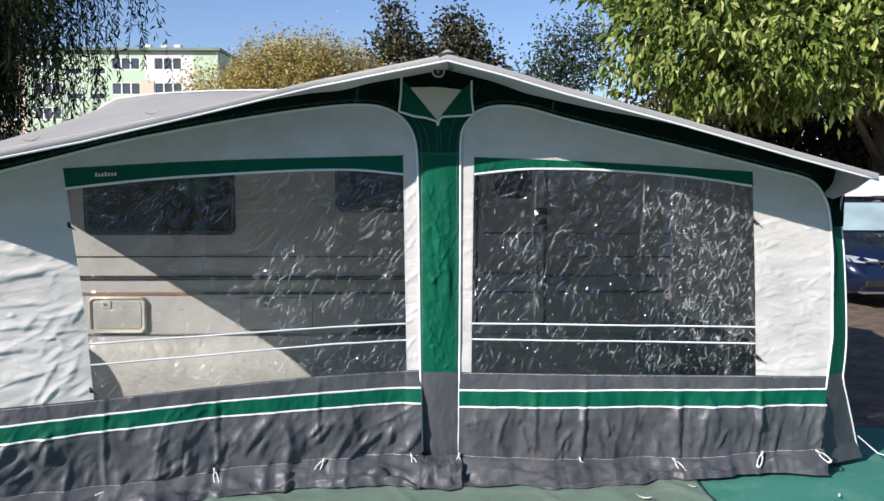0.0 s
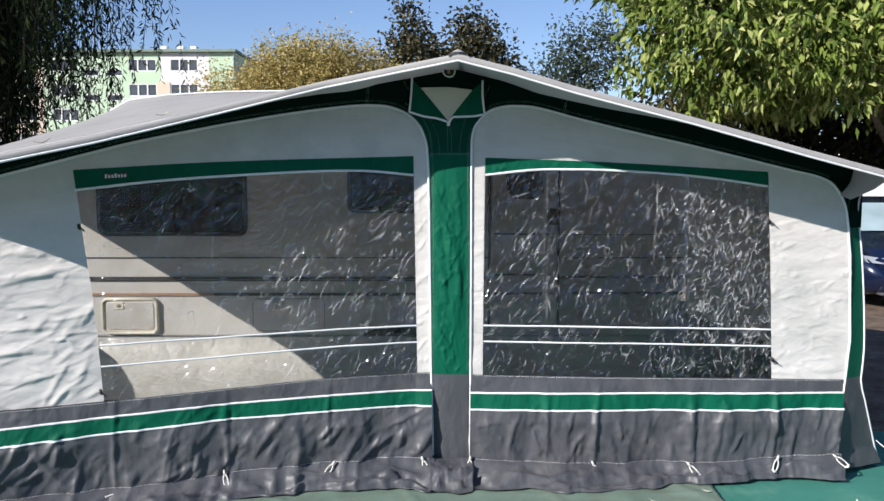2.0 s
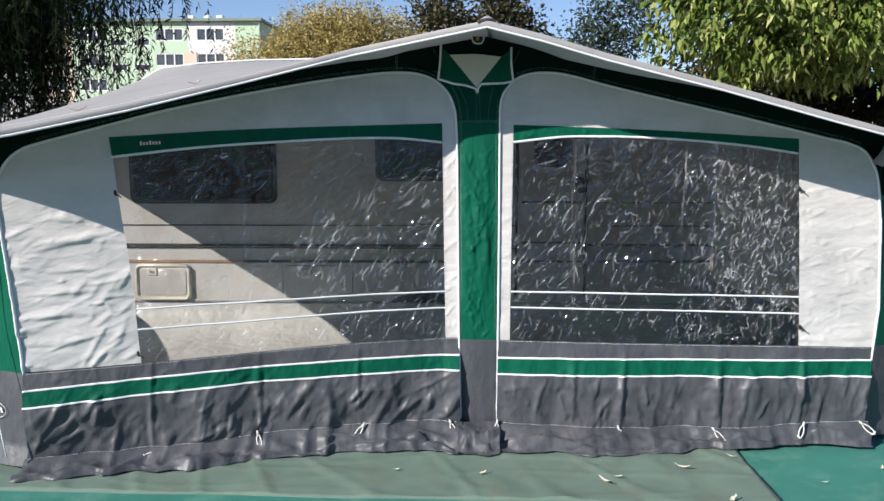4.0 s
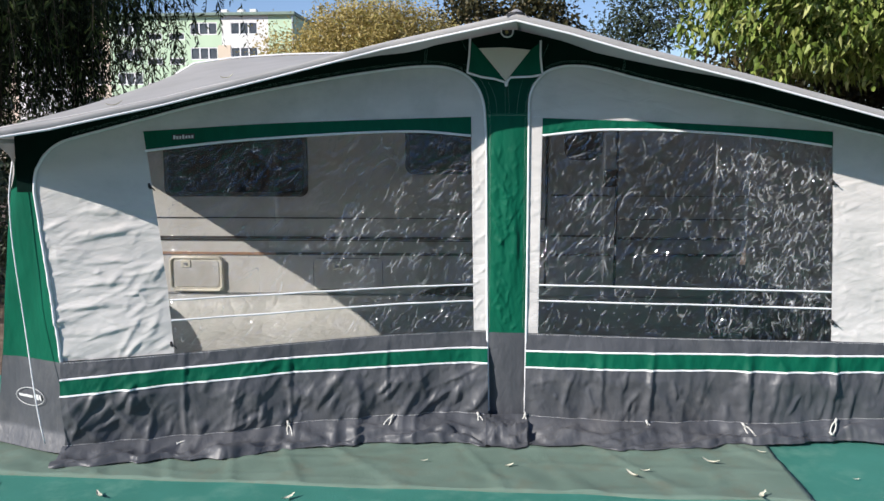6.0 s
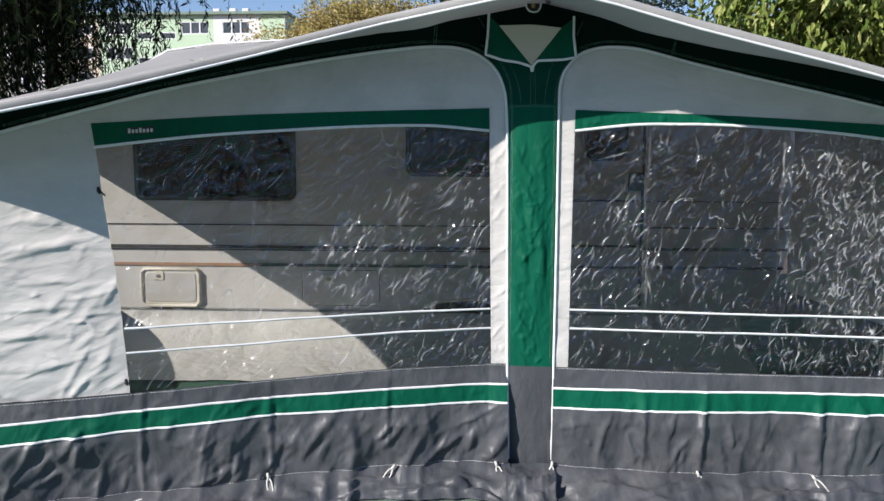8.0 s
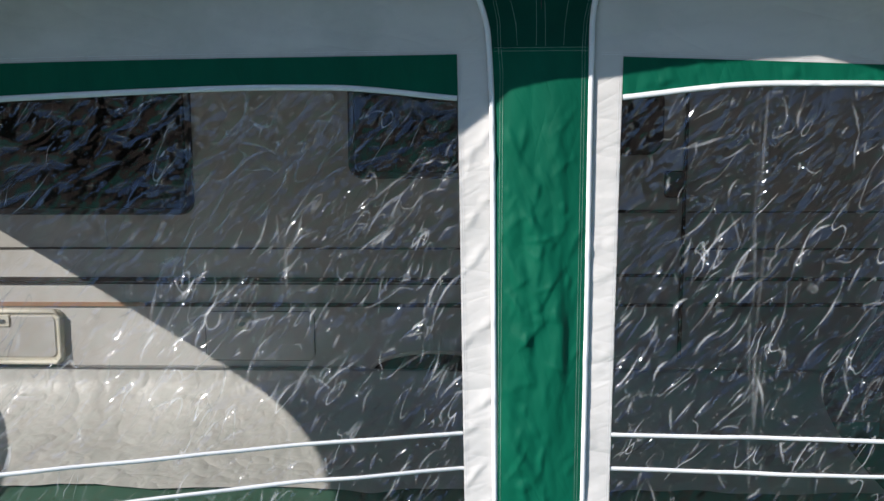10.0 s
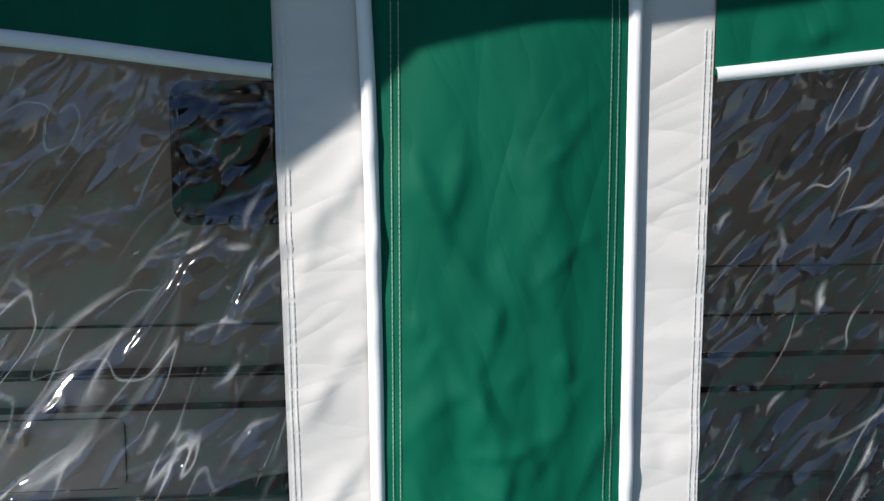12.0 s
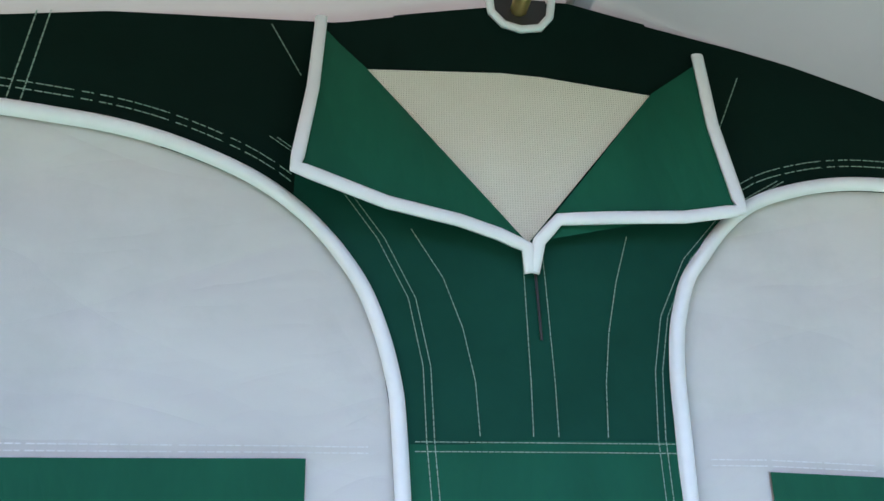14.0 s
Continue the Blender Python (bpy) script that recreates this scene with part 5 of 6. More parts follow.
# wheel with arch
for wx in (-0.42,):
    arch = [Vector((wx + 0.36 * math.cos(math.pi * i / 16), cy(wx) - 0.012, 0.33 + 0.115 * math.sin(math.pi * i / 16))) for i in range(17)]
    v = [Vector((p.x, p.y - 0.006, p.z)) for p in arch] + [Vector((p.x, p.y + 0.012, p.z)) for p in arch]
    f = [tuple(range(17))] + [(i, i + 1, i + 18, i + 17) for i in range(16)]
    piece("wheel_arch", v, f, M_BLACK, caravan, "dark wheel arch", smooth=False)
    piece("arch_lip", *tube(arch, 0.012, 6), M_HATCH, caravan, "cream arch lip")
    wh = piece("wheel", *merge(tube([(wx, cy(wx) + 0.02 + 0.17 * i / 6, 0.31) for i in range(7)], [0.27, 0.305, 0.315, 0.315, 0.315, 0.305, 0.27], 28)), M_TYRE, caravan, "black caravan tyre")
    piece("rim", *tube([(wx, cy(wx) + 0.012, 0.31), (wx, cy(wx) + 0.03, 0.31)], [0.15, 0.19], 24), M_METAL, wh)
# draught skirt sheet along the caravan's foot
v, f, nx_, nz_ = [], [], 120, 12
for i in range(nx_ + 1):
    x = CX0 + 0.1 + (CX1 - 0.5 - CX0) * i / nx_
    for j in range(nz_ + 1):
        t = j / nz_
        z = 0.32 * (1 - t) ** 1.3 + 0.022
        g = t * t
        v.append((x, cy(x) - 0.03 - 0.80 * t ** 2.6 - 0.06 * t * noise.noise((x * 2.2, 3, t)) - 0.02 * t * noise.noise((x * 7, 1, t * 2)), z + 0.01 * t * abs(noise.noise((x * 3, 5, 0)))))
for i in range(nx_):
    for j in range(nz_):
        a = i * (nz_ + 1) + j
        f.append((a, a + 1, a + nz_ + 2, a + nz_ + 1))
tagged(piece("draught_skirt", v, f, M_SHEET), "pale plastic draught sheet hung along caravan foot", "draught skirt")


# ---- fallen leaves on the groundsheet ----
def dry_leaf(seed):
    rnd = random.Random(seed)
    v, f, n = [], [], 8
    for i in range(n + 1):
        t = i / n
        w = 0.011 * math.sin(math.pi * (0.04 + 0.94 * t)) ** 0.8
        x = 0.085 * (t - 0.5)
        b = 0.012 * math.sin(t * 2.6 + rnd.random())
        h = 0.010 * (t - 0.5) ** 2 * 6
        v += [(x, b - w, h + 0.005), (x, b, h), (x, b + w, h + 0.005)]
    for i in range(n):
        for j in range(2):
            a = i * 3 + j
            f.append((a, a + 3, a + 4, a + 1))
    return mesh_of("fallen_leaf", v, f, M_DRYLEAF)


leaf_meshes = [dry_leaf(k) for k in range(4)]
for k, (x, y, rot, s) in enumerate(((0.62, -0.62, -50, 1.0), (0.02, -0.55, 40, 0.7), (1.05, -0.42, -20, 1.0), (1.20, -0.82, 65, 1.0), (0.70, -0.56, 10, 0.6), (-0.42, -0.52, 20, 0.5), (1.72, -0.55, 5, 0.4), (-0.9, -1.2, 30, 0.8),
                                  (-1.0, -1.0, 60, 0.9), (1.9, -1.1, 15, 0.8), (0.3, -1.3, 100, 0.9), (1.35, -0.25, -30, 0.6), (2.1, -0.35, 75, 0.6), (-0.55, -1.4, 10, 0.8), (-1.9, -1.05, -40, 0.9))):
    lf = new("fallen_leaf", leaf_meshes[k % 4])
    lf.matrix_basis = pose(x, y, 0.010 if y > -0.83 and x < 1.42 else -0.002, 0, 0, rot) @ Matrix.Scale(s, 4)
    tagged(lf, "pale dry willow leaf lying on groundsheet", "leaf", "fallen leaves")
# two bits of leaf on the awning roof
for i, t in ((1, 0.10), (2, 0.30)):
    lf = new("fallen_leaf", leaf_meshes[i])
    lf.matrix_basis = Matrix.Translation(roof_point(i, t, 0.4) + Vector((0, 0, 0.006))) @ pose(0, 0, 0, 0, -12, 20 * i) @ Matrix.Scale(0.9, 4)
    tagged(lf, "pale dry willow leaf lying on awning roof", "leaf", "fallen leaves")


# ---- trees ----
def limb(points, r0, r1, sides=7):
    n = len(points)
    return tube(points, [r0 + (r1 - r0) * i / (n - 1) for i in range(n)], sides)


def leaf_quads(pos, way, length, width, rng, droop=0.0, curl=0.25):
    """Folded leaves: pos, way are n x 3; four points and two faces a leaf, joined at the midrib."""
    n = len(pos)
    way = way / np.maximum(np.linalg.norm(way, axis=1, keepdims=True), 1e-6)
    side = np.cross(way, rng.normal(size=(n, 3)))
    side /= np.maximum(np.linalg.norm(side, axis=1, keepdims=True), 1e-6)
    nor = np.cross(side, way)
    L, W = length[:, None], width[:, None]
    base = pos
    mid = pos + way * L * 0.45
    tip = pos + way * L + np.array([0, 0, -1.0]) * (L * droop)
    a, b = mid + side * W * 0.5 + nor * W * curl, mid - side * W * 0.5 + nor * W * curl
    verts = np.stack([base, a, tip, b], 1).reshape(-1, 3)
    idx = np.arange(n)[:, None] * 4
    faces = np.concatenate([idx + np.array([0, 1, 2]), idx + np.array([0, 2, 3])], 0)
    return verts, faces


def fast_mesh(name, verts, faces, mat):
    me = bpy.data.meshes.new(name)
    me.vertices.add(len(verts))
    me.vertices.foreach_set("co", np.asarray(verts, np.float32).ravel())
    me.loops.add(faces.size)
    me.loops.foreach_set("vertex_index", faces.astype(np.int32).ravel())
    me.polygons.add(len(faces))
    me.polygons.foreach_set("loop_start", np.arange(0, faces.size, 3, dtype=np.int32))
    me.update(calc_edges=True)
    me.validate()
    me.materials.append(mat)
    return me


def crown_tree(name, label, base, height, lobes, mat, n_twigs, leaves_per, leaf_len, leaf_wid, seed, spread=0.35, droop=0.2, trunk_r=0.2, down=0.0):
    """A tree whose twigs fill uneven lobes (x, y, z, rx, ry, rz); most twigs sit near the lobes' skin."""
    rng = np.random.default_rng(seed)
    tree = thing(name, label, "tree", at=base)
    trunk_pts = [Vector((0.05 * math.sin(i), 0.05 * math.cos(i * 1.3), height * 0.75 * i / 7)) for i in range(8)]
    piece("trunk", *limb(trunk_pts, trunk_r, trunk_r * 0.35, 9), M_BARK, tree, "rough brown trunk")
    limbs = []
    for lx, ly, lz, rx, ry, rz in lobes:
        st = trunk_pts[min(6, max(2, int(lz / height * 6)))]
        en = Vector((lx, ly, lz))
        mid = st.lerp(en, 0.5) + Vector((0, 0, 0.12 * rz))
        limbs.append(limb([st, mid, en], trunk_r * 0.35, trunk_r * 0.08, 6))
        for _ in range(5):
            d = Vector(rng.normal(size=3)).normalized()
            limbs.append(limb([en.lerp(st, 0.2), en + Vector((d.x * rx, d.y * ry, d.z * rz)) * 0.5, en + Vector((d.x * rx, d.y * ry, d.z * rz)) * 0.95], trunk_r * 0.1, 0.008, 4))
    tagged(piece("branch_growth", *merge(*limbs), M_BARK, tree, "brown branches"), kind="stuff")
    vol = np.array([l[3] * l[4] * l[5] for l in lobes]) ** 0.75
    pick = rng.choice(len(lobes), size=n_twigs, p=vol / vol.sum())
    lob = np.array(lobes)[pick]
    d = rng.normal(size=(n_twigs, 3))
    d /= np.linalg.norm(d, axis=1, keepdims=True)
    rad = rng.uniform(0.35, 1.0, n_twigs) ** 0.55
    lump = 1 + 0.22 * np.sin(d[:, 0] * 7 + lob[:, 0] * 3) * np.sin(d[:, 2] * 6 + lob[:, 1]) + 0.12 * rng.normal(size=n_twigs)
    cen = lob[:, :3] + d * lob[:, 3:] * (rad * lump)[:, None]
    cen[:, 2] = np.maximum(cen[:, 2], 0.3)
    k = leaves_per
    c = np.repeat(cen, k, 0)
    out = np.repeat(d, k, 0)
    n = len(c)
    pos = c + rng.normal(size=(n, 3)) * spread
    way = out * 0.5 + rng.normal(size=(n, 3)) * 0.75 + np.array([0, 0, -down])
    ln = leaf_len * rng.uniform(0.6, 1.25, n)
    verts, faces = leaf_quads(pos, way, ln, leaf_wid * rng.uniform(0.7, 1.2, n), rng, droop)
    ob = new("crown", fast_mesh("crown", verts, faces, mat))
    ob.parent = tree
    tagged(ob, "leafy crown", kind="stuff")
    return tree


def willow(base, seed):
    rng = np.random.default_rng(seed)
    tree = thing("willow_tree", "weeping willow with long hanging leafy strands", "tree", at=base)
    piece("trunk", *limb([Vector((0, 0, 0)), Vector((0.1, 0, 1.5)), Vector((-0.1, 0.1, 3.2)), Vector((0.1, 0, 5.5))], 0.42, 0.2, 12), M_BARK, tree, "thick dark trunk")
    ls = []
    for i in range(16):
        a = 2 * math.pi * i / 16 + rng.uniform(-0.2, 0.2)
        r = rng.uniform(2.0, 3.8)
        ls.append(limb([Vector((0, 0, 3.5 + 0.1 * i)), Vector((r * 0.5 * math.cos(a), r * 0.5 * math.sin(a), 6.2)), Vector((r * math.cos(a), r * math.sin(a), 6.6))], 0.12, 0.03, 6))
    tagged(piece("branch_growth", *merge(*ls), M_BARK, tree, "dark branches"), kind="stuff")
    pos, way, strands = [], [], []
    for s in range(3600):
        if s % 26 == 0:
            a, r = rng.uniform(0, 2 * math.pi), 4.75 * math.sqrt(rng.uniform(0.0, 1))
            clump = (r * math.cos(a), r * math.sin(a), rng.uniform(0.6, 1.0))
        x, y = clump[0] + rng.normal() * 0.16, clump[1] + rng.normal() * 0.16
        r = math.hypot(x, y)
        top = 7.2 - 0.07 * r * r + rng.uniform(-0.5, 0.3)
        ln = rng.uniform(3.4, 6.4) * clump[2] * (1.0 if x < 2.6 else max(0.5, 1 - 0.25 * (x - 2.6)))
        sway = rng.normal(size=2) * 0.14
        m = int(ln / 0.055)
        t = np.linspace(0, 1, m)
        px = x + sway[0] * t + 0.06 * np.sin(t * 7 + s)
        py = y + sway[1] * t
        pz = top - ln * t
        low = 0.35 if x < 3.0 else 2.2 + 0.6 * abs(math.sin(s * 1.7)) + 0.4 * (x - 3.0)
        # the crown thins out towards its lit side
        edge = (x - 8.2) / (y + 10.5)
        if edge > -0.475 and s % 5 > 1 or edge > -0.40 and s % 10 > 0 or edge > -0.29:
            continue
        if edge > -0.40:
            low = max(low, 3.0 + 0.5 * abs(math.sin(s * 2.3)))
        elif edge > -0.475:
            low = max(low, 2.0 + 0.7 * abs(math.sin(s * 1.3)))
        keep = pz > low
        p = np.stack([px, py, pz], 1)[keep]
        if len(p) < 6:
            continue
        pos.append(p)
        w = rng.normal(size=(len(p), 3)) * 0.5 + np.array([0, 0, -0.75])
        way.append(w)
        if s % 3 == 0:
            strands.append(tube([p[0], p[len(p) // 3], p[2 * len(p) // 3], p[-1]], 0.004, 3))
    pos, way = np.concatenate(pos), np.concatenate(way)
    n = len(pos)
    verts, faces = leaf_quads(pos, way, rng.uniform(0.09, 0.16, n), rng.uniform(0.020, 0.034, n), rng, 0.1)
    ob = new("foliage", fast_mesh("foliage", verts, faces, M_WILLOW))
    ob.parent = tree
    tagged(ob, "hanging leafy strands", kind="stuff")
    tagged(piece("twig_growth", *merge(*strands), M_BARK, tree, "thin hanging twigs"), kind="stuff")
    return tree


willow((-8.2, 5.9, -0.03), 5)
crown_tree("broadleaf_tree", "large tree with drooping bright green leaves", (9.6, 13.6, -0.03), 8.6,
           [(0, 0, 6.0, 4.0, 3.2, 2.6), (-3.7, -1.0, 4.9, 2.6, 2.1, 2.0), (-2.5, -2.0, 4.2, 2.3, 1.6, 1.1), (-0.5, -2.7, 4.6, 2.4, 1.5, 1.3), (1.7, -2.7, 4.9, 2.4, 1.7, 1.7), (-4.4, 0.4, 6.6, 2.0, 2.0, 1.5), (-1.5, 0.2, 7.8, 3.2, 2.7, 2.0), (3.9, 0, 5.6, 2.9, 2.7, 2.6), (0.7, -3.2, 6.0, 2.4, 1.5, 1.7)],
           M_WALNUT, 7600, 13, 0.205, 0.095, 11, 0.125, 0.3, 0.32, 0.6)
crown_tree("golden_tree", "bushy tree with golden autumn leaves", (-3.7, 16.5, -0.03), 5.0,
           [(0, 0, 3.7, 1.8, 1.4, 1.4), (-1.7, 0, 3.2, 1.3, 1.1, 1.1), (1.6, 0.2, 3.6, 1.4, 1.1, 1.2), (0.5, 0, 4.5, 0.9, 0.9, 0.75), (-0.7, 0, 4.4, 0.7, 0.8, 0.7), (-2.7, 0.2, 2.4, 1.0, 0.8, 1.1), (2.6, 0, 2.8, 1.1, 1.0, 1.2)], M_GOLD, 3000, 22, 0.085, 0.05, 21, 0.17, 0.15, 0.14)
crown_tree("pale_tree", "thin dry tree with pale beige leaves", (-1.9, 19.0, -0.03), 4.8,
           [(0, 0, 3.9, 1.1, 1.0, 1.1), (0.3, 0, 2.8, 1.3, 1.0, 1.0)], M_PALEGOLD, 420, 10, 0.14, 0.07, 23, 0.2, 0.1, 0.1)
crown_tree("dark_tree", "dark leafy tree with two rounded tops", (-0.3, 22.5, -0.03), 7.0,
           [(-0.9, 0, 5.2, 1.3, 1.2, 1.2), (1.0, 0, 5.2, 1.35, 1.2, 1.3), (-1.25, 0, 6.5, 0.42, 0.4, 0.75), (0.75, 0, 6.4, 0.6, 0.6, 0.7), (0.2, 0, 3.8, 2.2, 1.4, 1.5), (1.7, 0, 4.3, 0.8, 0.8, 0.9)], M_DARKTREE, 1500, 12, 0.17, 0.10, 25, 0.20, 0.15, 0.16)
crown_tree("slender_tree", "slender grey-green tree with upright shoots", (3.0, 21.0, -0.03), 6.0,
           [(0, 0, 3.8, 1.5, 1.2, 1.5), (0.3, 0, 5.4, 0.5, 0.5, 1.0), (-1.0, 0, 3.2, 1.1, 1.0, 1.0), (1.3, 0, 5.4, 0.8, 0.8, 1.2)], M_GREYTREE, 900, 11, 0.15, 0.07, 27, 0.19, 0.1, 0.12)

crown_tree("bush", "dark green bush growing beside awning", (-5.6, 3.6, -0.03), 1.8,
           [(0, 0, 1.0, 1.1, 0.9, 0.9), (0.9, -0.2, 0.7, 0.8, 0.7, 0.6), (-1.2, -0.2, 0.9, 1.0, 0.8, 0.8)], M_GREYTREE, 700, 10, 0.10, 0.045, 33, 0.14, 0.2, 0.05)

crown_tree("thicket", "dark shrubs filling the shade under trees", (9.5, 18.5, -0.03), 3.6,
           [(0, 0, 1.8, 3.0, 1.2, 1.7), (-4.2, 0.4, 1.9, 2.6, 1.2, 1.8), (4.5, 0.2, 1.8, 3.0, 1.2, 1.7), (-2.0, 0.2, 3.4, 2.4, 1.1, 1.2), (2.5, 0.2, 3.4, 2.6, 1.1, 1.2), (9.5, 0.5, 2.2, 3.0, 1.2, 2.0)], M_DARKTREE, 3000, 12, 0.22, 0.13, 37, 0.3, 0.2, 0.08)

# unseen trees added across the pitch to dim the sky; clear windows mirror them
for bx_, by_, ht_, sd_ in ((-3.4, -17.5, 6.5, 51), (0.8, -21.5, 5.0, 52), (12.5, -17.0, 7.0, 53), (-8.5, -22.0, 6.0, 55)):
    crown_tree("broadleaf_tree", "tall dark leafy tree added unseen across the pitch", (bx_, by_, -0.03), ht_,
               [(0, 0, ht_ * 0.6, 2.3, 2.0, ht_ * 0.33), (-1.4, 0.3, ht_ * 0.4, 1.8, 1.6, 1.7), (1.5, -0.2, ht_ * 0.42, 1.8, 1.6, 1.8), (0.3, 0, ht_ * 0.2, 2.0, 1.5, 1.4)], M_GREYTREE, 1100, 9, 0.36, 0.2, sd_, 0.3, 0.2, 0.2)

# low hedge that closes the distance behind the car
rng = np.random.default_rng(41)
n = 26000
pos = np.stack([rng.uniform(-26, 30, n), 27 + rng.normal(size=n) * 0.7, np.abs(rng.normal(size=n)) * 0.9 + 0.1], 1)
verts, faces = leaf_quads(pos, rng.normal(size=(n, 3)), rng.uniform(0.15, 0.3, n), rng.uniform(0.08, 0.14, n), rng)
hedge = new("hedge", fast_mesh("hedge", verts, faces, M_DARKTREE))
tagged(hedge, "dark green hedge along the far edge", "hedge", kind="stuff")

# ---- apartment building ----
block = thing("apartment_building", "pale mint and white apartment block with rows of windows", "building", at=(-0.9, 84.0, 0))


def block_wall(x0, x1, z0, z1, mat, holes, proud=0.0):
    """A facade strip with real window openings: x0..x1, z0..z1 less the holes (hx0, hx1, hz0, hz1)."""
    xs = sorted({x0, x1, *[h for q in holes for h in q[:2]]})
    zs = sorted({z0, z1, *[h for q in holes for h in q[2:]]})
    bm = bmesh.new()
    grid = {}

    def vert(i, j, y):
        if (i, j, y) not in grid:
            grid[i, j, y] = bm.verts.new((xs[i], y, zs[j]))
        return grid[i, j, y]
    y0, y1 = -proud, 0.35
    solid = set()
    for i in range(len(xs) - 1):
        for j in range(len(zs) - 1):
            mx, mz = (xs[i] + xs[i + 1]) / 2, (zs[j] + zs[j + 1]) / 2
            if not any(h[0] < mx < h[1] and h[2] < mz < h[3] for h in holes):
                solid.add((i, j))
    for i, j in solid:
        bm.faces.new([vert(i, j, y0), vert(i + 1, j, y0), vert(i + 1, j + 1, y0), vert(i, j + 1, y0)])
        for di, dj, e in ((-1, 0, ((i, j), (i, j + 1))), (1, 0, ((i + 1, j + 1), (i + 1, j))), (0, -1, ((i + 1, j), (i, j))), (0, 1, ((i, j + 1), (i + 1, j + 1)))):
            if (i + di, j + dj) not in solid:
                (a, b), (c, d) = e
                bm.faces.new([vert(a, b, y0), vert(c, d, y0), vert(c, d, y1), vert(a, b, y1)])
    return part("wall", bm, mat, block)


STOREYS = [13.15, 10.55, 7.95, 5.35]
win_all = []
SEG = [(-62.0, -53.4, M_RENDER_B), (-53.4, -47.0, M_RENDER_W), (-47.0, -42.8, M_RENDER_B), (-42.8, -36.5, M_RENDER_G), (-36.5, -33.9, M_RENDER_G), (-33.9, -30.3, M_RENDER_G), (-30.3, -25.2, M_RENDER_W), (-25.2, -22.4, M_RENDER_G)]
WIN = {0: [(-60.5, -57.8), (-56.6, -54.2)], 1: [(-52.6, -49.9), (-49.2, -47.5)], 2: [(-46.5, -43.6)], 3: [(-42.0, -39.2), (-38.6, -36.9)], 4: [(-36.1, -34.4)], 5: [(-33.75, -30.8)], 6: [(-29.3, -26.4)], 7: []}
for si, (x0, x1, mat) in enumerate(SEG):
    holes = []
    for z in STOREYS:
        for wx0, wx1 in WIN[si]:
            hh = 1.32 if wx1 - wx0 > 2 else 0.75
            holes.append((wx0, wx1, z + (0.0 if hh > 1 else -0.5), z + (0.0 if hh > 1 else -0.5) + hh))
    block_wall(x0, x1, 0.0, 15.1, mat, holes, 0.003 * (si % 2))
    win_all += [(h, si) for h in holes]
for (x0, x1, z0, z1), si in win_all:
    w = part("window", box_bm(x0, x1, 0.10, 0.16, z0, z1), M_PANE, block, "")
    fb = bmesh.new()
    nmul = 3 if x1 - x0 > 2 else 1
    for k in range(nmul + 1):
        xx = x0 + (x1 - x0) * k / nmul
        bmesh.ops.create_cube(fb, size=1, matrix=Matrix.Translation((xx, 0.07, (z0 + z1) / 2)) @ Matrix.Diagonal((0.14, 0.10, z1 - z0, 1)))
    for zz in (z0 + 0.05, z1 - 0.05):
        bmesh.ops.create_cube(fb, size=1, matrix=Matrix.Translation(((x0 + x1) / 2, 0.068, zz)) @ Matrix.Diagonal((x1 - x0, 0.10, 0.12, 1)))
    part("window_frame", fb, M_FRAME, w)
# peach panels between the windows of lower storeys
for z in STOREYS[1:]:
    part("panel", box_bm(-30.75, -29.35, -0.06, -0.004, z - 0.3, z + 1.5), M_RENDER_B, block, "peach panel")
part("roof", box_bm(-62.4, -22.2, -0.5, 11.0, 15.1, 15.42, 0.05), M_ROOFEDGE, block, "flat roof with green edge")
part("end_wall", box_bm(-22.8, -22.42, 0.36, 10.8, 0, 15.08), M_RENDER_G, block)
part("rear_wall", box_bm(-62.0, -22.82, 10.4, 10.8, 0, 15.08), M_RENDER_W, block)
for cx_ in (-31.0, -29.2, -27.8, -45.0):
    part("roof_vent", box_bm(cx_, cx_ + 0.7, 2.0, 2.8, 15.4, 16.1, 0.04), M_RENDER_W, block, "small roof vent")
part("downpipe", box_bm(-22.62, -22.5, -0.16, -0.04, 0, 15.1), M_METAL, block, "grey downpipe")
block2 = thing("apartment_building", "white apartment block wing set further back", "building", at=(0, 96.0, 0))
part("wall", box_bm(-22.0, -8.0, 0, 10, 0, 14.9), M_RENDER_W, block2)
part("roof", box_bm(-22.2, -7.8, -0.4, 10.3, 14.92, 15.3, 0.04), M_ROOFEDGE, block2, "flat roof with green edge")
for z in STOREYS:
    for x0 in (-20.8, -16.6, -12.4):
        w = part("window", box_bm(x0, x0 + 2.8, -0.05, 0.06, z - 0.2, z + 1.1), M_PANE, block2)
        part("window_frame", box_bm(x0 - 0.12, x0 + 2.92, -0.03, 0.05, z - 0.32, z + 1.22), M_FRAME, w)

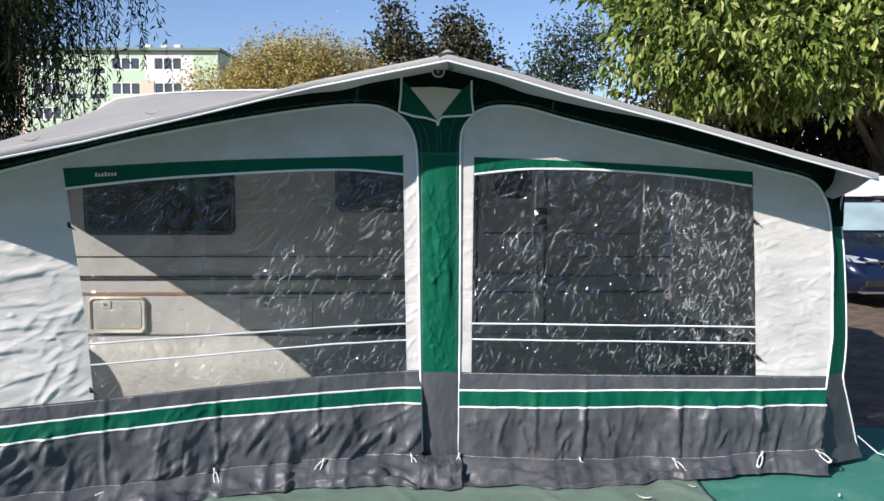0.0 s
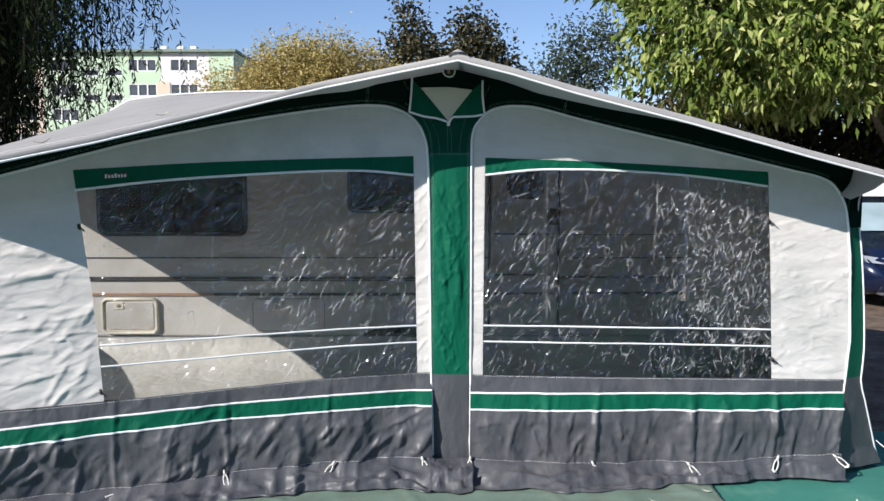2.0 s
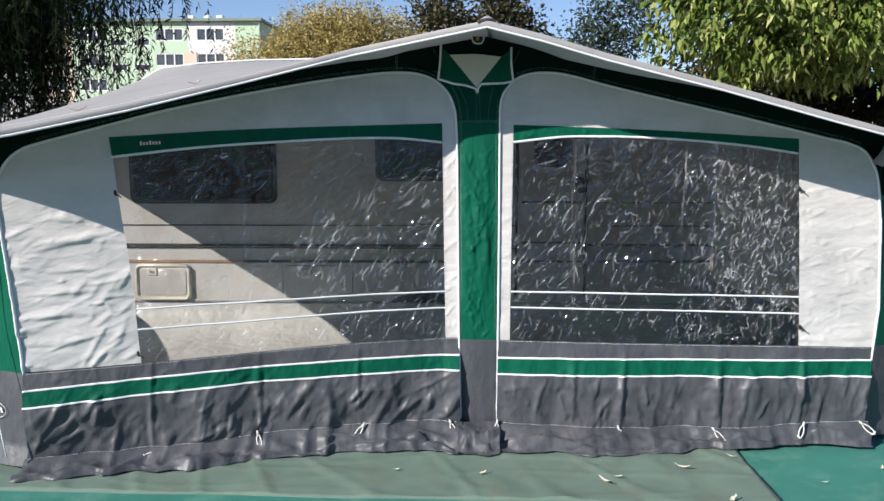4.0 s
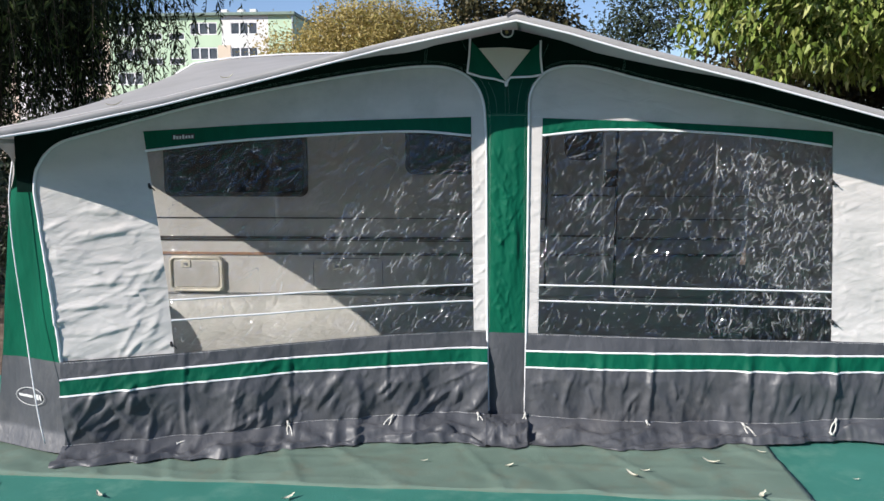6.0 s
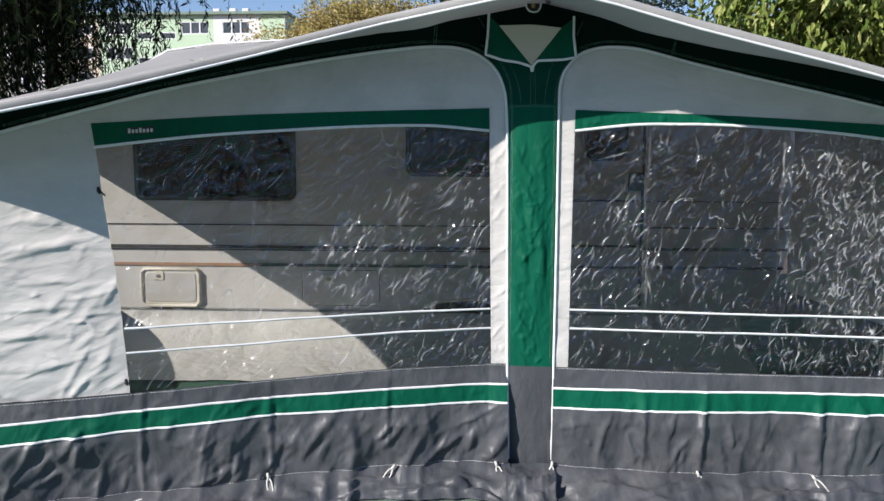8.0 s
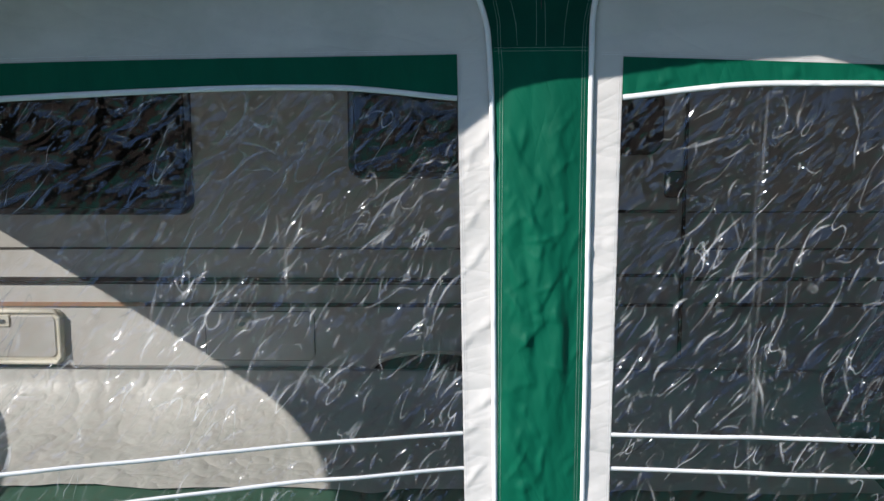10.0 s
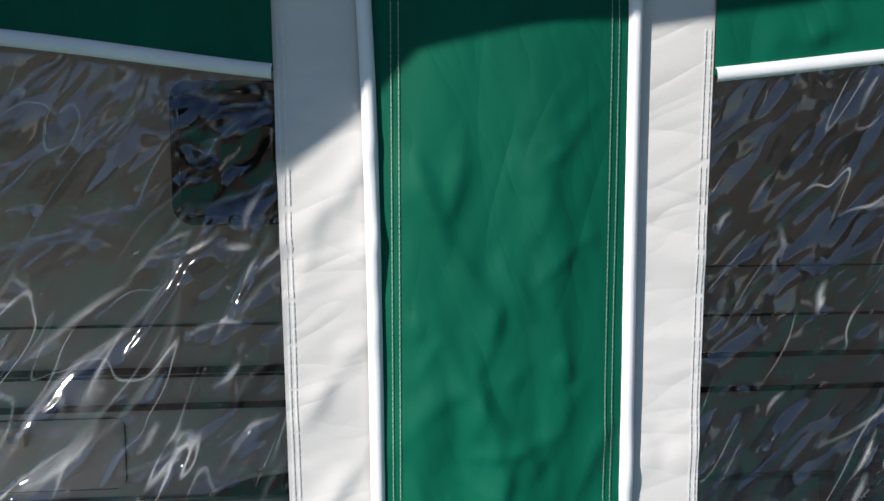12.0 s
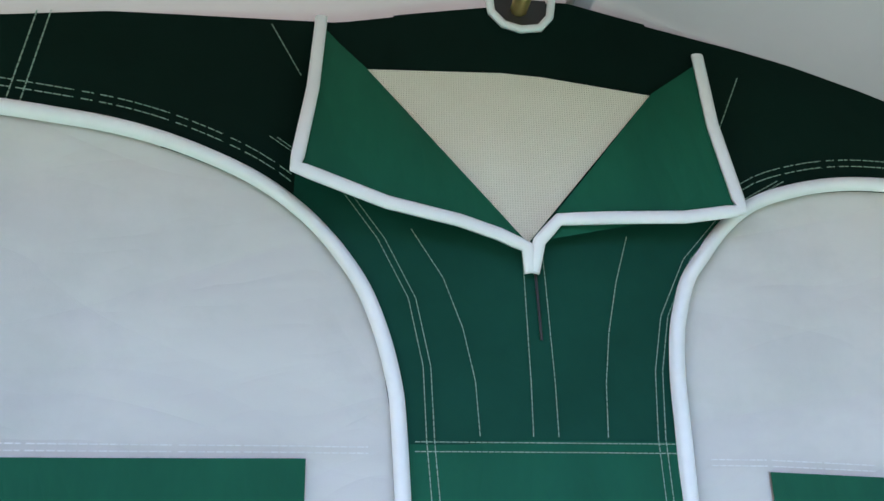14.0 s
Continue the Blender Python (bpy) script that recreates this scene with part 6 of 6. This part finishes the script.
# ---- parked car ----
car = thing("car", "dark blue hatchback car parked nose towards awning", "car", at=(6.15, 6.2, -0.03))
SECT = [(-0.05, 0.30, 0.52, 0.62), (0.06, 0.22, 0.70, 0.80), (0.35, 0.18, 0.82, 0.87), (0.9, 0.17, 0.93, 0.89), (1.15, 0.17, 0.98, 0.90), (1.75, 0.17, 1.36, 0.90), (2.1, 0.17, 1.45, 0.90), (3.2, 0.17, 1.45, 0.90), (3.75, 0.2, 1.30, 0.88), (4.15, 0.28, 0.95, 0.82), (4.22, 0.4, 0.8, 0.74)]
v, f, k = [], [], 12
for y, lo, hi, hw in SECT:
    belt = min(hi, 0.92)
    tw = hw if hi < 1.0 else hw * (1 - 0.28 * (hi - 0.95) / 0.5)
    ring = [(-hw * 0.8, lo), (-hw, lo + 0.10), (-hw, lo + (belt - lo) * 0.55), (-hw * 0.985, belt - 0.03), (-tw * 0.94, hi - 0.07), (-tw * 0.80, hi), (tw * 0.80, hi), (tw * 0.94, hi - 0.07), (hw * 0.985, belt - 0.03), (hw, lo + (belt - lo) * 0.55), (hw, lo + 0.10), (hw * 0.8, lo)]
    v += [(x, y, z) for x, z in ring]
for i in range(len(SECT) - 1):
    for j in range(k):
        a, b = i * k + j, i * k + (j + 1) % k
        f.append((a, b, b + k, a + k))
f.append(tuple(range(k))[::-1])
f.append(tuple((len(SECT) - 1) * k + j for j in range(k)))
cb = piece("body", v, f, M_CARPAINT, car, "glossy dark blue body")
piece("windscreen", [(-0.74, 1.10, 0.985), (0.74, 1.10, 0.985), (0.60, 1.72, 1.365), (-0.60, 1.72, 1.365)], [(0, 1, 2, 3)], M_CARGLASS, car, "windscreen with its reflection painted in pale", smooth=False)
for s in (-1, 1):
    piece("headlight", [(s * 0.42, -0.022, 0.60), (s * 0.80, 0.055, 0.63), (s * 0.83, 0.12, 0.72), (s * 0.46, 0.00, 0.665), (s * 0.42, 0.1, 0.60), (s * 0.80, 0.16, 0.63), (s * 0.83, 0.2, 0.72), (s * 0.46, 0.1, 0.665)],
          [(0, 1, 2, 3), (0, 4, 5, 1), (1, 5, 6, 2), (2, 6, 7, 3), (3, 7, 4, 0)], M_LAMPGLASS, car, "clear headlight", smooth=False)
    for wy in (0.75, 3.35):
        wx = s * 0.80
        t_ = piece("wheel", *tube([(wx - s * 0.10 + s * 0.2 * i / 5, wy, 0.315) for i in range(6)], [0.27, 0.31, 0.315, 0.315, 0.31, 0.27], 24), M_TYRE, car, "black tyre")
        piece("rim", *tube([(wx + s * 0.08, wy, 0.315), (wx + s * 0.112, wy, 0.315)], [0.2, 0.19], 20), M_METAL, t_)
    piece("side_window", [(s * 0.872, 1.30, 0.95), (s * 0.872, 3.5, 0.95), (s * 0.70, 3.2, 1.37), (s * 0.70, 1.85, 1.37)], [(0, 1, 2, 3)], M_CARGLASS, car, smooth=False)
    part("mirror", box_bm(min(s * 0.88, s * 1.04), max(s * 0.88, s * 1.04), 1.25, 1.36, 0.95, 1.07, 0.03), M_CARPAINT, car)
part("grille", box_bm(-0.40, 0.40, -0.062, 0.0, 0.56, 0.64, 0.01), M_BLACK, car, "black grille")
part("chrome_line", box_bm(-0.62, 0.62, -0.058, 0.02, 0.635, 0.645), M_METAL, car, "thin chrome line")
part("lower_grille", box_bm(-0.62, 0.62, -0.055, 0.0, 0.30, 0.40, 0.02), M_BLACK, car, "black lower air intake")
part("bumper_lip", box_bm(-0.66, 0.66, -0.05, 0.1, 0.215, 0.245, 0.01), M_METAL, car, "pale bumper lip")
part("number_plate", box_bm(-0.26, 0.26, -0.066, -0.05, 0.44, 0.55, 0.004), M_WHITE, car, "plain white plate")

# ---- white caravan beyond the car ----
camper = thing("parked_caravan", "white parked caravan with small dark windows", "caravan", at=(8.0, 9.8, 0))
pf = [(-1.7, 0.45), (-1.85, 0.8), (-1.75, 1.25), (-1.45, 1.58), (-1.0, 1.74), (3.2, 1.80), (3.5, 1.5), (3.5, 0.45)]
v = [(x + (0.04 if x < 0 else -0.04), 0.0, z - (0.03 if z > 1 else -0.03)) for x, z in pf] + [(x, 0.04, z) for x, z in pf] + [(x, 2.0, z) for x, z in pf]
n = len(pf)
f = [tuple(range(n)), tuple(range(2 * n, 3 * n))[::-1]] + [(r * n + j, (r + 1) * n + j, (r + 1) * n + (j + 1) % n, r * n + (j + 1) % n) for r in range(2) for j in range(n)]
piece("body", v, f, M_WHITEBODY, camper, "white body", smooth=False)
for x0 in (-0.57, 0.75, 2.1):
    w = part("window", box_bm(x0, x0 + 1.0, -0.03, 0.03, 1.07, 1.41, 0.02), M_TRIM, camper, "dark framed window")
    part("pane", box_bm(x0 + 0.06, x0 + 0.94, -0.036, 0.0, 1.12, 1.36), M_DARKGLASS, w)
for wx in (0.8,):
    t_ = piece("wheel", *tube([(wx, -0.02 + 0.03 * i, 0.28) for i in range(6)], [0.24, 0.28, 0.29, 0.29, 0.28, 0.24], 20), M_TYRE, camper, "black tyre")
part("trim_rail", box_bm(-1.72, 3.46, -0.012, 0.0, 0.70, 0.73), M_TRIM, camper, "brown trim line")
mast = thing("mast", "thin white mast standing behind parked caravan", "mast", at=(7.55, 9.5, 0))
piece("pole", *limb([Vector((0, 0, -0.03)), Vector((0, 0, 1.2)), Vector((0.08, 0, 2.3))], 0.022, 0.016, 8), M_WHITEBODY, mast, "thin white pole")
